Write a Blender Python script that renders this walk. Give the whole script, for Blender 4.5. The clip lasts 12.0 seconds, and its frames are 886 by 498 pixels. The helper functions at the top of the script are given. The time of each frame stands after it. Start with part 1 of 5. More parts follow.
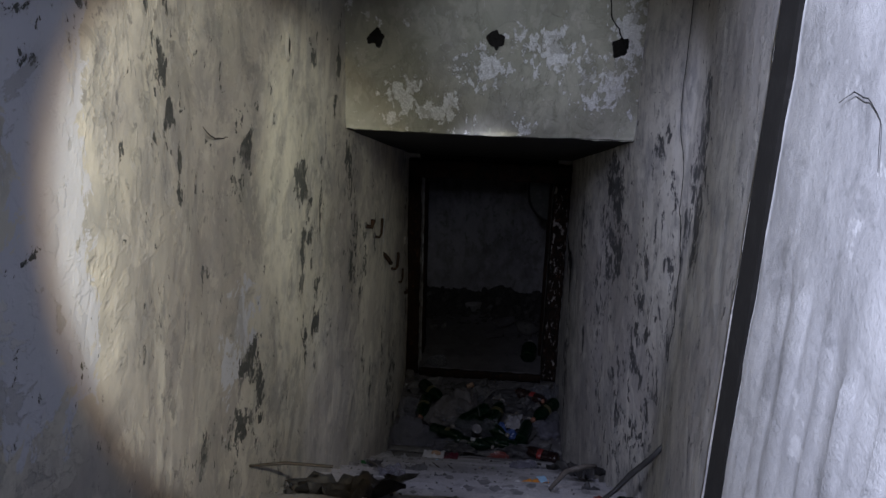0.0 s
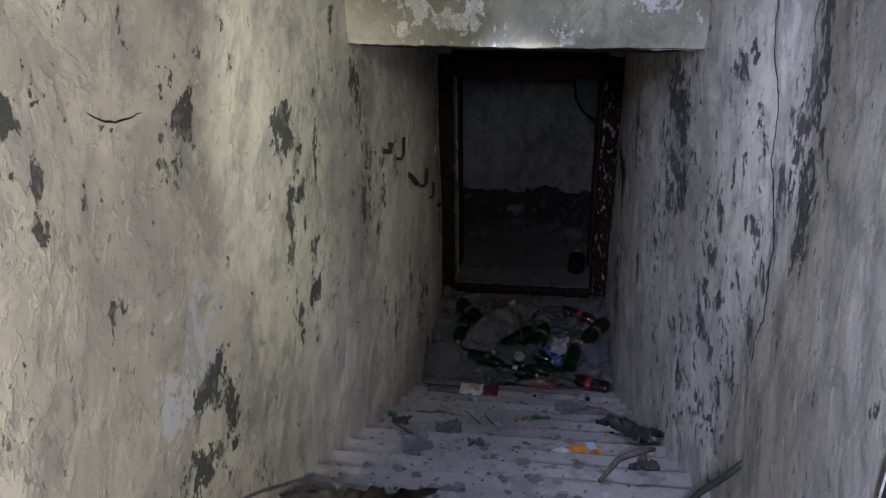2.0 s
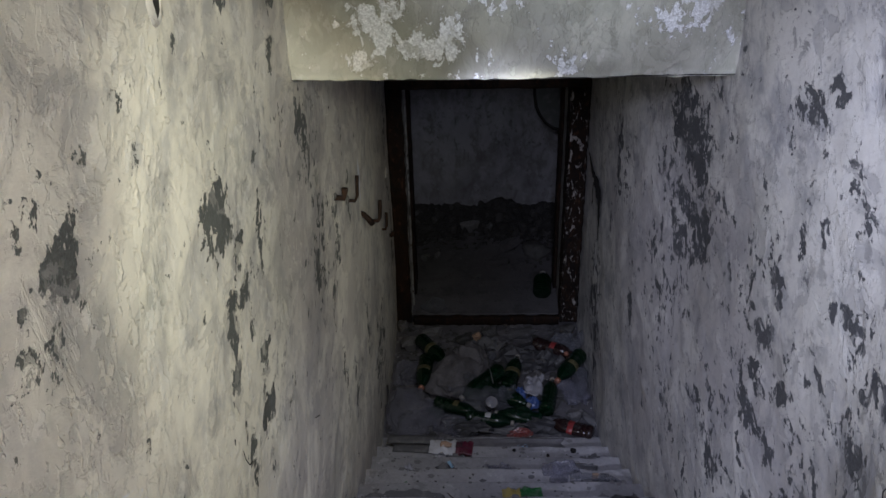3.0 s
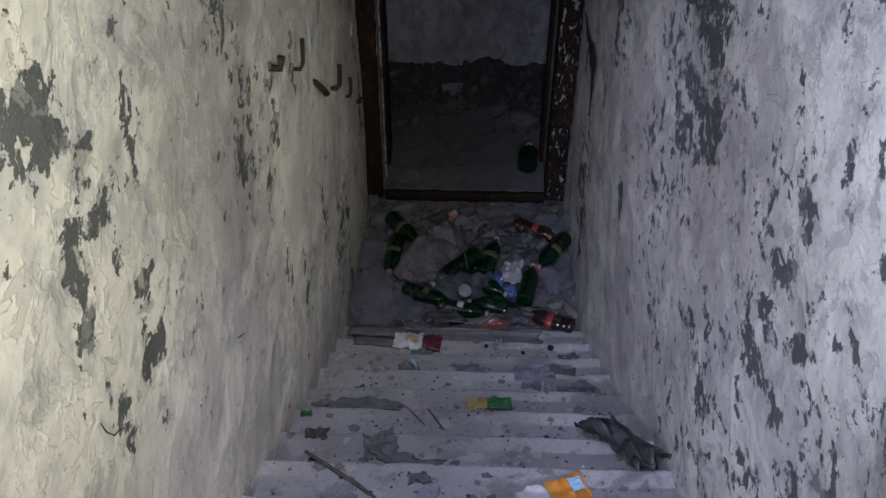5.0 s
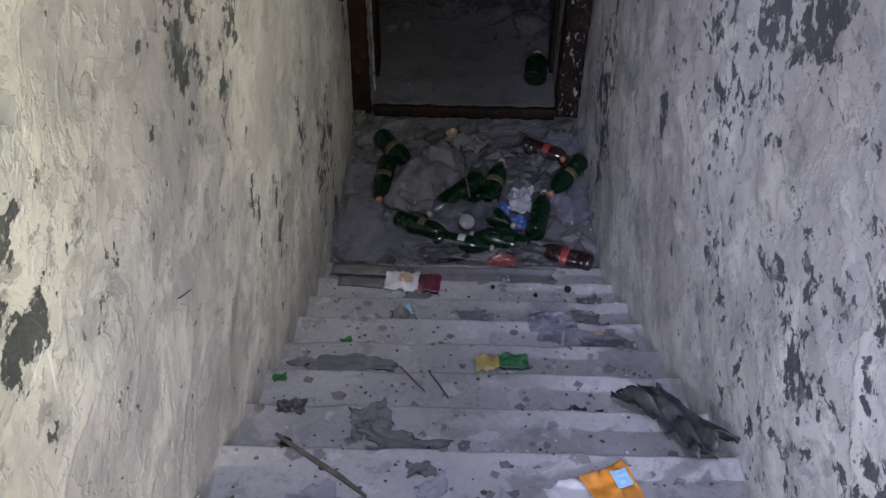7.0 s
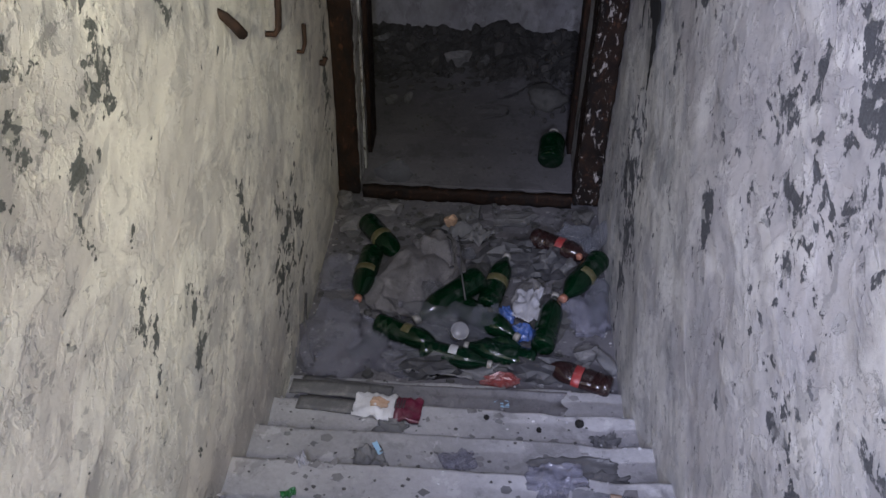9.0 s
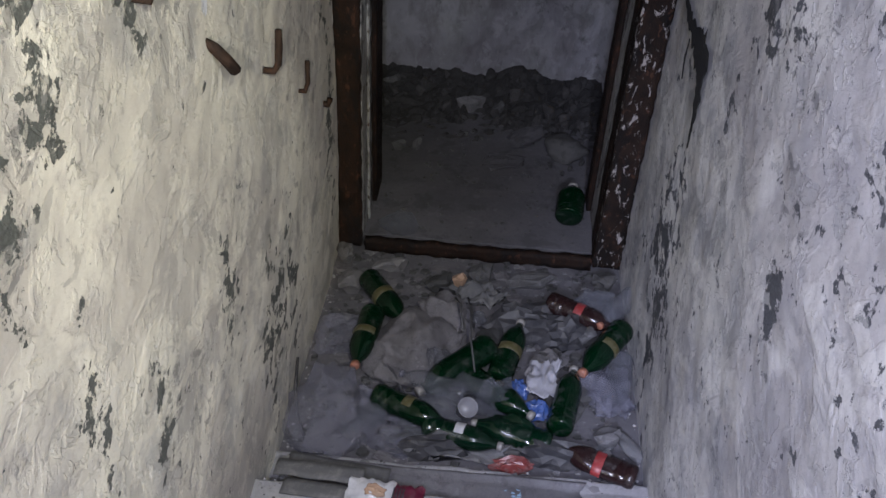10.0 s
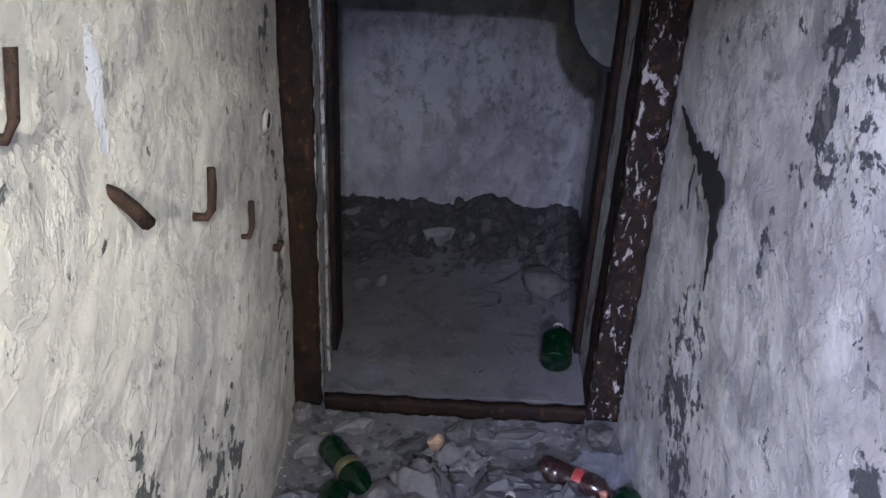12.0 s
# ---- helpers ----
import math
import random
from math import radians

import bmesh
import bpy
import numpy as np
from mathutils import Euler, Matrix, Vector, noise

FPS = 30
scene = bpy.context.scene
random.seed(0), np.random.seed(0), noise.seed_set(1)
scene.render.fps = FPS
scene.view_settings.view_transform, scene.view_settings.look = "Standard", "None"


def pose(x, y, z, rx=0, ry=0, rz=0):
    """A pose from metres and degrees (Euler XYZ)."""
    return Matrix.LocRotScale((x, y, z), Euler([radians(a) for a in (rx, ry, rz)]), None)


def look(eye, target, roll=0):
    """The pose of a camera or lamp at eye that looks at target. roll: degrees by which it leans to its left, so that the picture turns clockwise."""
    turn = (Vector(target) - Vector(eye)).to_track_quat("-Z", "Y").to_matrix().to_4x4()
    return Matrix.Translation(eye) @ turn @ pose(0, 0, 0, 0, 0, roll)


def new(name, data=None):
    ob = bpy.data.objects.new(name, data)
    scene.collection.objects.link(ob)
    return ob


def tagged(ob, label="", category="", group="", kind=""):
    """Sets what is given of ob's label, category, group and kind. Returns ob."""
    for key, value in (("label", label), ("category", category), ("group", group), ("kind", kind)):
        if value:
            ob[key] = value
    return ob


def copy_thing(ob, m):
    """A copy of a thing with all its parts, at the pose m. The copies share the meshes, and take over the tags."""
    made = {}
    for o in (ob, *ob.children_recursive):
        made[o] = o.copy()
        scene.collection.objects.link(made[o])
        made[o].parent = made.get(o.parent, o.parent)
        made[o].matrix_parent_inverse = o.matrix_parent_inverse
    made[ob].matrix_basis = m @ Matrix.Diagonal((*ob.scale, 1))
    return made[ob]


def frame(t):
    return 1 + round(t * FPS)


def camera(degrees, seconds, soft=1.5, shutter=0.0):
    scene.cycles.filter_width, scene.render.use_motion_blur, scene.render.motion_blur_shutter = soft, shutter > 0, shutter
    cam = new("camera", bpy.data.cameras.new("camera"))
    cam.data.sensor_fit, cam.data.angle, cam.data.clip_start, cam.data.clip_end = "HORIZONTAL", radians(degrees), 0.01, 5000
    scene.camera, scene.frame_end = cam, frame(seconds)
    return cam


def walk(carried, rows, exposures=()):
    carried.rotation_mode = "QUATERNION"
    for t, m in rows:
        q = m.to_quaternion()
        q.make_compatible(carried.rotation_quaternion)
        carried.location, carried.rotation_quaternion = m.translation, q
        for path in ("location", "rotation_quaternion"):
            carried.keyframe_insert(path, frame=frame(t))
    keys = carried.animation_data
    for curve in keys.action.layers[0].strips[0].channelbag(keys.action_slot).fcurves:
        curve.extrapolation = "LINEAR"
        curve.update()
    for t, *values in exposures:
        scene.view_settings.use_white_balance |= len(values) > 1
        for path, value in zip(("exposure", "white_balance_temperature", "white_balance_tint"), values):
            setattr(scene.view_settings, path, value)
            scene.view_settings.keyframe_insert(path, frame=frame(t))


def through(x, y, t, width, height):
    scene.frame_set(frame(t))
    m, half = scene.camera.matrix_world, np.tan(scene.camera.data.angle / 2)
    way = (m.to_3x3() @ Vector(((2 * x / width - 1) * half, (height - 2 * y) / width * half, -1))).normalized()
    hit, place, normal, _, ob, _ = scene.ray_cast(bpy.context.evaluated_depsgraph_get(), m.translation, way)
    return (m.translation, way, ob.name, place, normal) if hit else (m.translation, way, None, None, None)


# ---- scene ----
cam = camera(52.7, 12.0)
PATH = [
    (0, (0.422, -0.173, 2.406), (0.3, 1.692, 1.693), 1.7),
    (0.5, (0.411, 0.002, 2.43), (0.295, 1.85, 1.675), 1.5),
    (1, (0.39, 0.126, 2.407), (0.258, 1.92, 1.532), 0.4),
    (1.5, (0.423, 0.424, 2.385), (0.208, 2.196, 1.484), -0.3),
    (2, (0.455, 0.735, 2.411), (0.239, 2.467, 1.435), -1.1),
    (2.5, (0.351, 1.032, 2.322), (0.159, 2.773, 1.356), -0.8),
    (3, (0.187, 1.604, 2.328), (0.123, 3.332, 1.323), -1.5),
    (3.5, (0.224, 1.797, 2.319), (0.27, 3.439, 1.178), -0.6),
    (5.5, (0.33, 2.416, 1.988), (0.241, 3.948, 0.706), 0.3),
    (6, (0.315, 2.551, 1.863), (0.21, 4.055, 0.55), 0.5),
    (6.5, (0.234, 2.733, 1.756), (0.201, 4.156, 0.35), -0.6),
    (6.7, (0.236, 2.795, 1.699), (0.21, 4.213, 0.289), -0.0),
    (8.3, (0.271, 3.443, 1.301), (0.243, 4.901, -0.068), 2.5),
    (8.5, (0.343, 3.524, 1.273), (0.283, 5.015, -0.059), 2.0),
    (9, (0.384, 3.659, 1.158), (0.307, 5.179, -0.139), 1.2),
    (9.5, (0.294, 3.858, 1.042), (0.301, 5.384, -0.251), 2.9),
    (10, (0.308, 4.042, 0.957), (0.229, 5.621, -0.267), 3.3),
    (10.5, (0.316, 4.18, 0.894), (0.233, 5.813, -0.259), 0.6),
    (11, (0.172, 4.349, 0.825), (0.162, 6.022, -0.271), 1.3),
    (11.5, (0.163, 4.452, 0.755), (0.19, 6.159, -0.287), 2.7),
    (12, (0.241, 4.582, 0.74), (0.226, 6.315, -0.258), 2.8),
]
EXPOSURES = [(0, -0.65, 5650, 13), (0.6, -0.08, 5900, 13), (1.5, 0.03, 5700, 13), (3, 0.52, 5600, 13), (5.5, 1.25, 5500, 14), (8.5, 2.08, 5650, 14), (9.5, 2.33, 5650, 14), (10.5, 2.62, 5450, 15), (12, 3.05, 5250, 17)]
walk(cam, [(t, look(eye, target, roll)) for t, eye, target, roll in PATH], EXPOSURES)

# ---- world and lamps ----
world = bpy.data.worlds.new("world")
world.use_nodes = True
world.node_tree.nodes["Background"].inputs[0].default_value = (0.5, 0.55, 0.7, 1)
world.node_tree.nodes["Background"].inputs[1].default_value = 0.02
scene.world = world


def torch(name, eye, target, watts, colour, cone, blend, radius):
    data = bpy.data.lights.new(name, "SPOT")
    data.energy, data.color = watts, colour
    data.spot_size, data.spot_blend, data.shadow_soft_size = radians(cone), blend, radius
    ob = new(name, data)
    ob.matrix_world = look(eye, target)
    return ob


# the light that the walker carries, at rest at three stations of the walk
torch("torch_upper_left", (0.80, 0.05, 2.60), (-0.45, 2.50, 1.36), 285, (1.0, 0.93, 0.72), 34, 0.25, 0.03)
torch("torch_upper_rim", (0.80, 0.05, 2.60), (-0.45, 2.48, 1.36), 70, (1.0, 0.60, 0.16), 35.5, 0.08, 0.03)
torch("torch_upper_right", (0.30, 0.05, 2.80), (1.10, 1.50, 1.75), 330, (0.91, 0.90, 1.0), 50, 0.4, 0.04)
torch("torch_upper_ahead", (0.35, 0.05, 2.80), (0.50, 4.72, 1.85), 270, (0.97, 0.96, 0.95), 17, 0.9, 0.04)
torch("torch_middle_left", (0.60, 2.35, 2.30), (-0.46, 4.05, 0.95), 86, (1.0, 0.91, 0.60), 58, 1.0, 0.04)
torch("torch_middle_right", (0.05, 2.35, 2.30), (1.13, 4.05, 0.95), 80, (0.90, 0.87, 1.0), 58, 1.0, 0.04)
torch("torch_middle_steps", (0.30, 3.15, 1.75), (0.35, 4.30, -0.70), 56, (0.80, 0.79, 1.0), 62, 1.0, 0.04)
torch("torch_lower_left", (0.55, 4.25, 1.42), (-0.45, 6.75, -1.15), 35, (1.0, 0.90, 0.60), 57, 1.0, 0.012)
torch("torch_lower_right", (0.10, 4.25, 1.42), (1.08, 6.40, -0.95), 26, (0.91, 0.87, 1.0), 57, 1.0, 0.012)
torch("torch_lower_steps", (0.32, 4.95, 0.20), (0.32, 6.35, -1.9), 3.2, (0.68, 0.69, 1.0), 60, 1.0, 0.04)
torch("torch_cellar", (0.30, 3.50, 1.68), (0.30, 9.90, -1.40), 68, (0.96, 0.93, 1.0), 21, 0.9, 0.06)

# ---- small tools ----


def link(name, me, material, parent=None, label=""):
    ob = new(name, me)
    mats = material if isinstance(material, (list, tuple)) else [material]
    for m in mats:
        me.materials.append(m)
    if parent:
        ob.parent = parent
    if label:
        tagged(ob, label)
    return ob


def part(name, bm, material, parent=None, label="", smooth=True):
    me = bpy.data.meshes.new(name)
    bm.normal_update()
    bm.to_mesh(me)
    bm.free()
    if smooth:
        for p in me.polygons:
            p.use_smooth = True
    return link(name, me, material, parent, label)


def empty(name, m, label, category, group="", kind=""):
    ob = new(name)
    ob.empty_display_size = 0.05
    ob.matrix_basis = m
    return tagged(ob, label, category, group, kind)


def box(bm, x0, x1, y0, y1, z0, z1, bevel=0.0):
    vs = [bm.verts.new((x, y, z)) for x in (x0, x1) for y in (y0, y1) for z in (z0, z1)]
    fs = [bm.faces.new([vs[i] for i in q]) for q in ((0, 1, 3, 2), (4, 6, 7, 5), (0, 4, 5, 1), (2, 3, 7, 6), (0, 2, 6, 4), (1, 5, 7, 3))]
    if bevel:
        es = list({e for f in fs for e in f.edges})
        bmesh.ops.bevel(bm, geom=es, offset=bevel, segments=2, affect="EDGES", profile=0.5)
    return bm


def rough(bm, amount, scale, seed=0.0):
    for v in bm.verts:
        p = v.co * scale + Vector((seed, seed * 1.7, seed * 0.3))
        v.co += Vector(noise.noise_vector(p)) * amount
    return bm


def fine_box(x0, x1, y0, y1, z0, z1, step):
    """A box of small faces, for worn edges and rust."""
    bm = box(bmesh.new(), x0, x1, y0, y1, z0, z1)
    for axis, (a, b) in enumerate(((x0, x1), (y0, y1), (z0, z1))):
        n = int((b - a) / step)
        for i in range(1, n):
            at = [0, 0, 0]
            at[axis] = a + (b - a) * i / n
            no = [0, 0, 0]
            no[axis] = 1
            bmesh.ops.bisect_plane(bm, geom=bm.verts[:] + bm.edges[:] + bm.faces[:], plane_co=at, plane_no=no)
    return bm


def tube(points, radius, sides=8, ends=True):
    """A round bar along points; radius may be a number or one per point."""
    bm = bmesh.new()
    pts = [Vector(p) for p in points]
    rings = []
    for i, p in enumerate(pts):
        d = (pts[min(i + 1, len(pts) - 1)] - pts[max(i - 1, 0)]).normalized()
        a = d.orthogonal().normalized()
        if rings:
            a = (prev - d * prev.dot(d)).normalized()
        prev = a
        b = d.cross(a)
        r = radius[i] if isinstance(radius, (list, tuple)) else radius
        rings.append([bm.verts.new(p + (a * math.cos(t) + b * math.sin(t)) * r) for t in [2 * math.pi * k / sides for k in range(sides)]])
    for r0, r1 in zip(rings, rings[1:]):
        for k in range(sides):
            bm.faces.new((r0[k], r0[(k + 1) % sides], r1[(k + 1) % sides], r1[k]))
    if ends:
        bm.faces.new(rings[0][::-1])
        bm.faces.new(rings[-1])
    return bm


def lathe(profile, sides=20):
    """A round body about the x axis from (x, radius) pairs."""
    bm = bmesh.new()
    rings = [[bm.verts.new((x, r * math.cos(2 * math.pi * k / sides), r * math.sin(2 * math.pi * k / sides))) for k in range(sides)] for x, r in profile]
    for r0, r1 in zip(rings, rings[1:]):
        for k in range(sides):
            bm.faces.new((r0[k], r0[(k + 1) % sides], r1[(k + 1) % sides], r1[k]))
    bm.faces.new(rings[0][::-1])
    bm.faces.new(rings[-1])
    return bm


def lump(sx, sy, sz, seed, detail=3, uneven=0.35, facet=0.0):
    bm = bmesh.new()
    bmesh.ops.create_icosphere(bm, subdivisions=detail, radius=1.0)
    for v in bm.verts:
        n = noise.noise(v.co * 1.1 + Vector((seed, 0, 3))) + 0.45 * noise.noise(v.co * 2.7 + Vector((seed, 5, 0))) + 0.2 * noise.noise(v.co * 7 + Vector((0, seed, 0)))
        v.co *= 1 + uneven * n
        if facet:
            for d in FACETS:
                over = v.co.dot(d) - facet
                if over > 0:
                    v.co -= d * over
        v.co = Vector((v.co.x * sx, v.co.y * sy, v.co.z * sz))
    low = min(v.co.z for v in bm.verts)
    for v in bm.verts:
        v.co.z = max(v.co.z - low - 0.25 * sz, -0.01)
    return bm


FACETS = [Vector((random.uniform(-1, 1), random.uniform(-1, 1), random.uniform(-1, 1))).normalized() for _ in range(9)]


# ---- materials ----


class Nodes:
    """A node material being put together."""

    def __init__(self, name):
        self.m = bpy.data.materials.new(name)
        self.m.use_nodes = True
        self.t = self.m.node_tree
        self.b = self.t.nodes["Principled BSDF"]
        self.co = self.add("ShaderNodeTexCoord").outputs["Object"]

    def add(self, kind):
        return self.t.nodes.new(kind)

    def put(self, value, socket):
        if isinstance(value, (int, float)):
            socket.default_value = value
        elif isinstance(value, tuple):
            socket.default_value = (*value, 1) if len(value) == 3 else value
        else:
            self.t.links.new(value, socket)

    def at(self, scale, offset=(0, 0, 0)):
        n = self.add("ShaderNodeMapping")
        self.t.links.new(self.co, n.inputs[0])
        n.inputs["Scale"].default_value, n.inputs["Location"].default_value = scale, offset
        return n.outputs[0]

    def noise(self, scale, detail=6, rough=0.6, co=None, twist=0.0):
        n = self.add("ShaderNodeTexNoise")
        self.t.links.new(co or self.co, n.inputs["Vector"])
        n.inputs["Scale"].default_value, n.inputs["Detail"].default_value, n.inputs["Roughness"].default_value = scale, detail, rough
        n.inputs["Distortion"].default_value = twist
        return n.outputs[0]

    def math(self, op, a, b=0.0):
        n = self.add("ShaderNodeMath")
        n.operation = op
        self.put(a, n.inputs[0])
        self.put(b, n.inputs[1])
        return n.outputs[0]

    def step(self, value, low, high, to0=0.0, to1=1.0):
        n = self.add("ShaderNodeMapRange")
        n.interpolation_type = "SMOOTHSTEP"
        self.put(value, n.inputs[0])
        for k, v in zip((1, 2, 3, 4), (low, high, to0, to1)):
            n.inputs[k].default_value = v
        return n.outputs[0]

    def mix(self, fac, a, b):
        n = self.add("ShaderNodeMix")
        n.data_type = "RGBA"
        self.put(fac, n.inputs[0])
        self.put(a, n.inputs[6])
        self.put(b, n.inputs[7])
        return n.outputs[2]

    def attribute(self, name):
        n = self.add("ShaderNodeAttribute")
        n.attribute_name = name
        return n.outputs["Fac"]

    def random(self):
        return self.add("ShaderNodeObjectInfo").outputs["Random"]

    def bump(self, height, strength, distance=0.01, after=None):
        n = self.add("ShaderNodeBump")
        n.inputs["Strength"].default_value, n.inputs["Distance"].default_value = strength, distance
        self.t.links.new(height, n.inputs["Height"])
        if after:
            self.t.links.new(after, n.inputs["Normal"])
        return n.outputs[0]

    def done(self, colour, roughness=0.8, normal=None, metal=0.0):
        self.put(colour, self.b.inputs["Base Color"])
        self.put(roughness, self.b.inputs["Roughness"])
        self.put(metal, self.b.inputs["Metallic"])
        if normal:
            self.t.links.new(normal, self.b.inputs["Normal"])
        return self.m


def old_plaster(name, pale, grey, patch, offset=0.0, green=0.25, soften=0.0, runny=0.5, flaky=0.8, busy=0.4, tallness=0.5):
    """Old limewash over plaster, in vertical runs, flaked to a darker coat where the wear attribute says so."""
    n = Nodes(name)
    tall = n.at((1, 0.62, 0.6), (offset, offset, offset))
    cloud = n.noise(1.6, 5, 0.6, n.at((1, 0.62, 0.6), (offset, 3, 0)))
    runs = n.noise(7.0, 8, 0.65, tall, 0.3)
    grain = n.noise(38.0, 6, 0.7, n.at((1, 0.62, 0.85)))
    fine = n.noise(140.0, 4, 0.7)
    wear = n.attribute("wear")
    ragged = n.noise(11.0, 9, 0.7, n.at((1, 0.62, tallness), (7, offset, 1)), 0.5)
    bare = n.math("ADD", n.math("MULTIPLY", wear, 0.57), n.math("MULTIPLY", n.math("SUBTRACT", ragged, 0.5), 2.2))
    bare = n.math("ADD", bare, n.math("MULTIPLY", n.math("SUBTRACT", cloud, 0.5), 0.25))
    holes = n.noise(31.0, 6, 0.65, n.at((1, 0.62, 0.6), (offset, 2, 7)), 0.3)
    bare = n.math("ADD", bare, n.math("MULTIPLY", n.math("SUBTRACT", holes, 0.5), 1.5))
    mask = n.step(bare, 0.36, 0.41 + soften)
    stain = n.step(n.math("ADD", n.math("MULTIPLY", runs, 0.75), n.math("MULTIPLY", cloud, 0.35)), 0.50, 0.66)
    colour = n.mix(stain, pale, grey)
    coat = n.step(n.noise(3.4, 9, 0.66, n.at((1, 0.62, 0.7), (3, offset, 8)), 0.8), 0.535, 0.57, 0, busy)
    colour = n.mix(coat, colour, tuple(0.72 * c for c in grey))
    scour = n.step(n.noise(12.0, 9, 0.66, n.at((1, 0.62, 0.5), (5, 1, offset)), 0.5), 0.57, 0.63, 0, runny)
    colour = n.mix(scour, colour, tuple(0.55 * c for c in grey))
    colour = n.mix(n.step(n.noise(2.3, 4, 0.55, n.at((1, 0.62, 0.8), (0, 9, offset))), 0.5, 0.75, 0, green), colour, (0.33, 0.36, 0.27))
    chips = n.step(n.noise(16.0, 7, 0.6, n.at((1, 0.62, 0.6), (2, 2, offset))), 0.57, 0.60, 0, busy)
    colour = n.mix(chips, colour, (0.68, 0.67, 0.63))
    tint = n.noise(1.1, 4, 0.55, n.at((1, 0.62, 0.8), (offset, 6, 6)))
    colour = n.mix(n.step(tint, 0.42, 0.62, 0, 0.65), colour, tuple(0.62 * g * k for g, k in zip(pale, (1.0, 0.97, 1.05))))
    smear = n.noise(5.5, 7, 0.6, n.at((1, 0.62, 0.75), (8, offset, 2)), 0.6)
    colour = n.mix(n.step(smear, 0.52, 0.64, 0, 0.55), colour, tuple(min(1, 1.14 * c) for c in pale))
    colour = n.mix(n.step(smear, 0.30, 0.44, 0.5, 0), colour, tuple(0.66 * c for c in grey))
    specks = n.step(grain, 0.66, 0.72, 0, 0.6)
    colour = n.mix(specks, colour, (0.2, 0.19, 0.18))
    flecks = n.math("MULTIPLY", n.step(n.noise(21.0, 8, 0.70, n.at((1, 0.62, 0.75), (1, offset, 4)), 0.4), 0.57, 0.61), n.step(n.noise(2.1, 4, 0.6, n.at((1, 0.62, 0.5), (offset, 0, 2))), 0.45, 0.60, 0, flaky))
    colour = n.mix(flecks, colour, (0.13, 0.13, 0.135))
    dirt = n.mix(n.step(fine, 0.3, 0.8), patch, tuple(1.9 * c for c in patch))
    colour = n.mix(n.step(n.math("ADD", n.math("MULTIPLY", n.attribute("pale"), 0.6), n.math("MULTIPLY", n.math("SUBTRACT", ragged, 0.5), 1.2)), 0.26, 0.29), colour, (0.58, 0.60, 0.66))
    colour = n.mix(mask, colour, dirt)
    lumps = n.noise(9.0, 3, 0.5, n.at((1, 0.62, 0.75), (offset, 4, 9)), 0.2)
    plates = n.noise(6.5, 8, 0.66, n.at((1, 0.62, 0.75), (6, offset, 3)), 0.5)
    peel = n.math("ADD", n.step(plates, 0.40, 0.412), n.step(plates, 0.60, 0.612))
    chipped = n.noise(34.0, 5, 0.6, n.at((1, 0.62, 0.5), (offset, 8, 5)), 0.3)
    sparse = n.step(n.noise(2.6, 4, 0.6, n.at((1, 0.62, 0.7), (4, offset, 5))), 0.46, 0.62, 0.0, 1.0)
    chip = n.math("MULTIPLY", n.step(chipped, 0.57, 0.60), sparse)
    colour = n.mix(n.math("MULTIPLY", chip, 0.4), colour, tuple(min(1, 1.15 * c) for c in pale))
    colour = n.mix(n.step(plates, 0.395, 0.415, 0.45, 0.0), colour, tuple(0.78 * c for c in grey))
    colour = n.mix(n.step(plates, 0.595, 0.615, 0.0, 0.4), colour, tuple(min(1, 1.1 * c) for c in pale))
    high = n.math("ADD", n.math("MULTIPLY", grain, 0.25), n.math("MULTIPLY", fine, 0.05))
    high = n.math("ADD", high, n.math("MULTIPLY", lumps, 1.1))
    high = n.math("ADD", high, n.math("ADD", n.math("MULTIPLY", peel, 0.22), n.math("MULTIPLY", chip, 0.55)))
    high = n.math("ADD", high, n.math("MULTIPLY", mask, -0.35))
    high = n.math("ADD", high, n.math("MULTIPLY", chips, 0.3))
    high = n.math("ADD", high, n.math("MULTIPLY", coat, -0.35))
    high = n.math("ADD", high, n.math("MULTIPLY", n.step(smear, 0.52, 0.57), 0.14))
    normal = n.bump(high, 0.7, 0.014)
    return n.done(colour, n.step(lumps, 0.35, 0.65, 0.80, 0.62), normal)


def concrete(name, pale, dark, scale=1.0, dust=0.0, vary=False):
    n = Nodes(name)
    cloud = n.noise(2.2 * scale, 6, 0.65)
    grit = n.noise(45.0 * scale, 6, 0.7)
    fine = n.noise(170.0, 3, 0.7)
    fac = n.math("ADD", n.math("MULTIPLY", cloud, 0.8), n.math("MULTIPLY", grit, 0.35))
    if vary:
        fac = n.math("ADD", fac, n.math("MULTIPLY", n.math("SUBTRACT", n.random(), 0.5), 0.4))
    colour = n.mix(n.step(fac, 0.38, 0.78), pale, dark)
    colour = n.mix(n.step(grit, 0.63, 0.70, 0, 0.5), colour, tuple(0.4 * c for c in dark))
    colour = n.mix(n.step(n.noise(9 * scale, 5), 0.62, 0.66, 0, 0.45), colour, tuple(min(1, 1.3 * c) for c in pale))
    colour = n.mix(n.step(n.noise(6.5 * scale, 8, 0.68, n.at((1, 1, 1), (3, 7, 1)), 0.4), 0.53, 0.62, 0, 0.5), colour, tuple(0.62 * c for c in dark))
    normal = n.bump(n.math("ADD", n.math("MULTIPLY", grit, 0.6), n.math("MULTIPLY", fine, 0.25)), 0.6, 0.008)
    return n.done(colour, 0.9, normal)


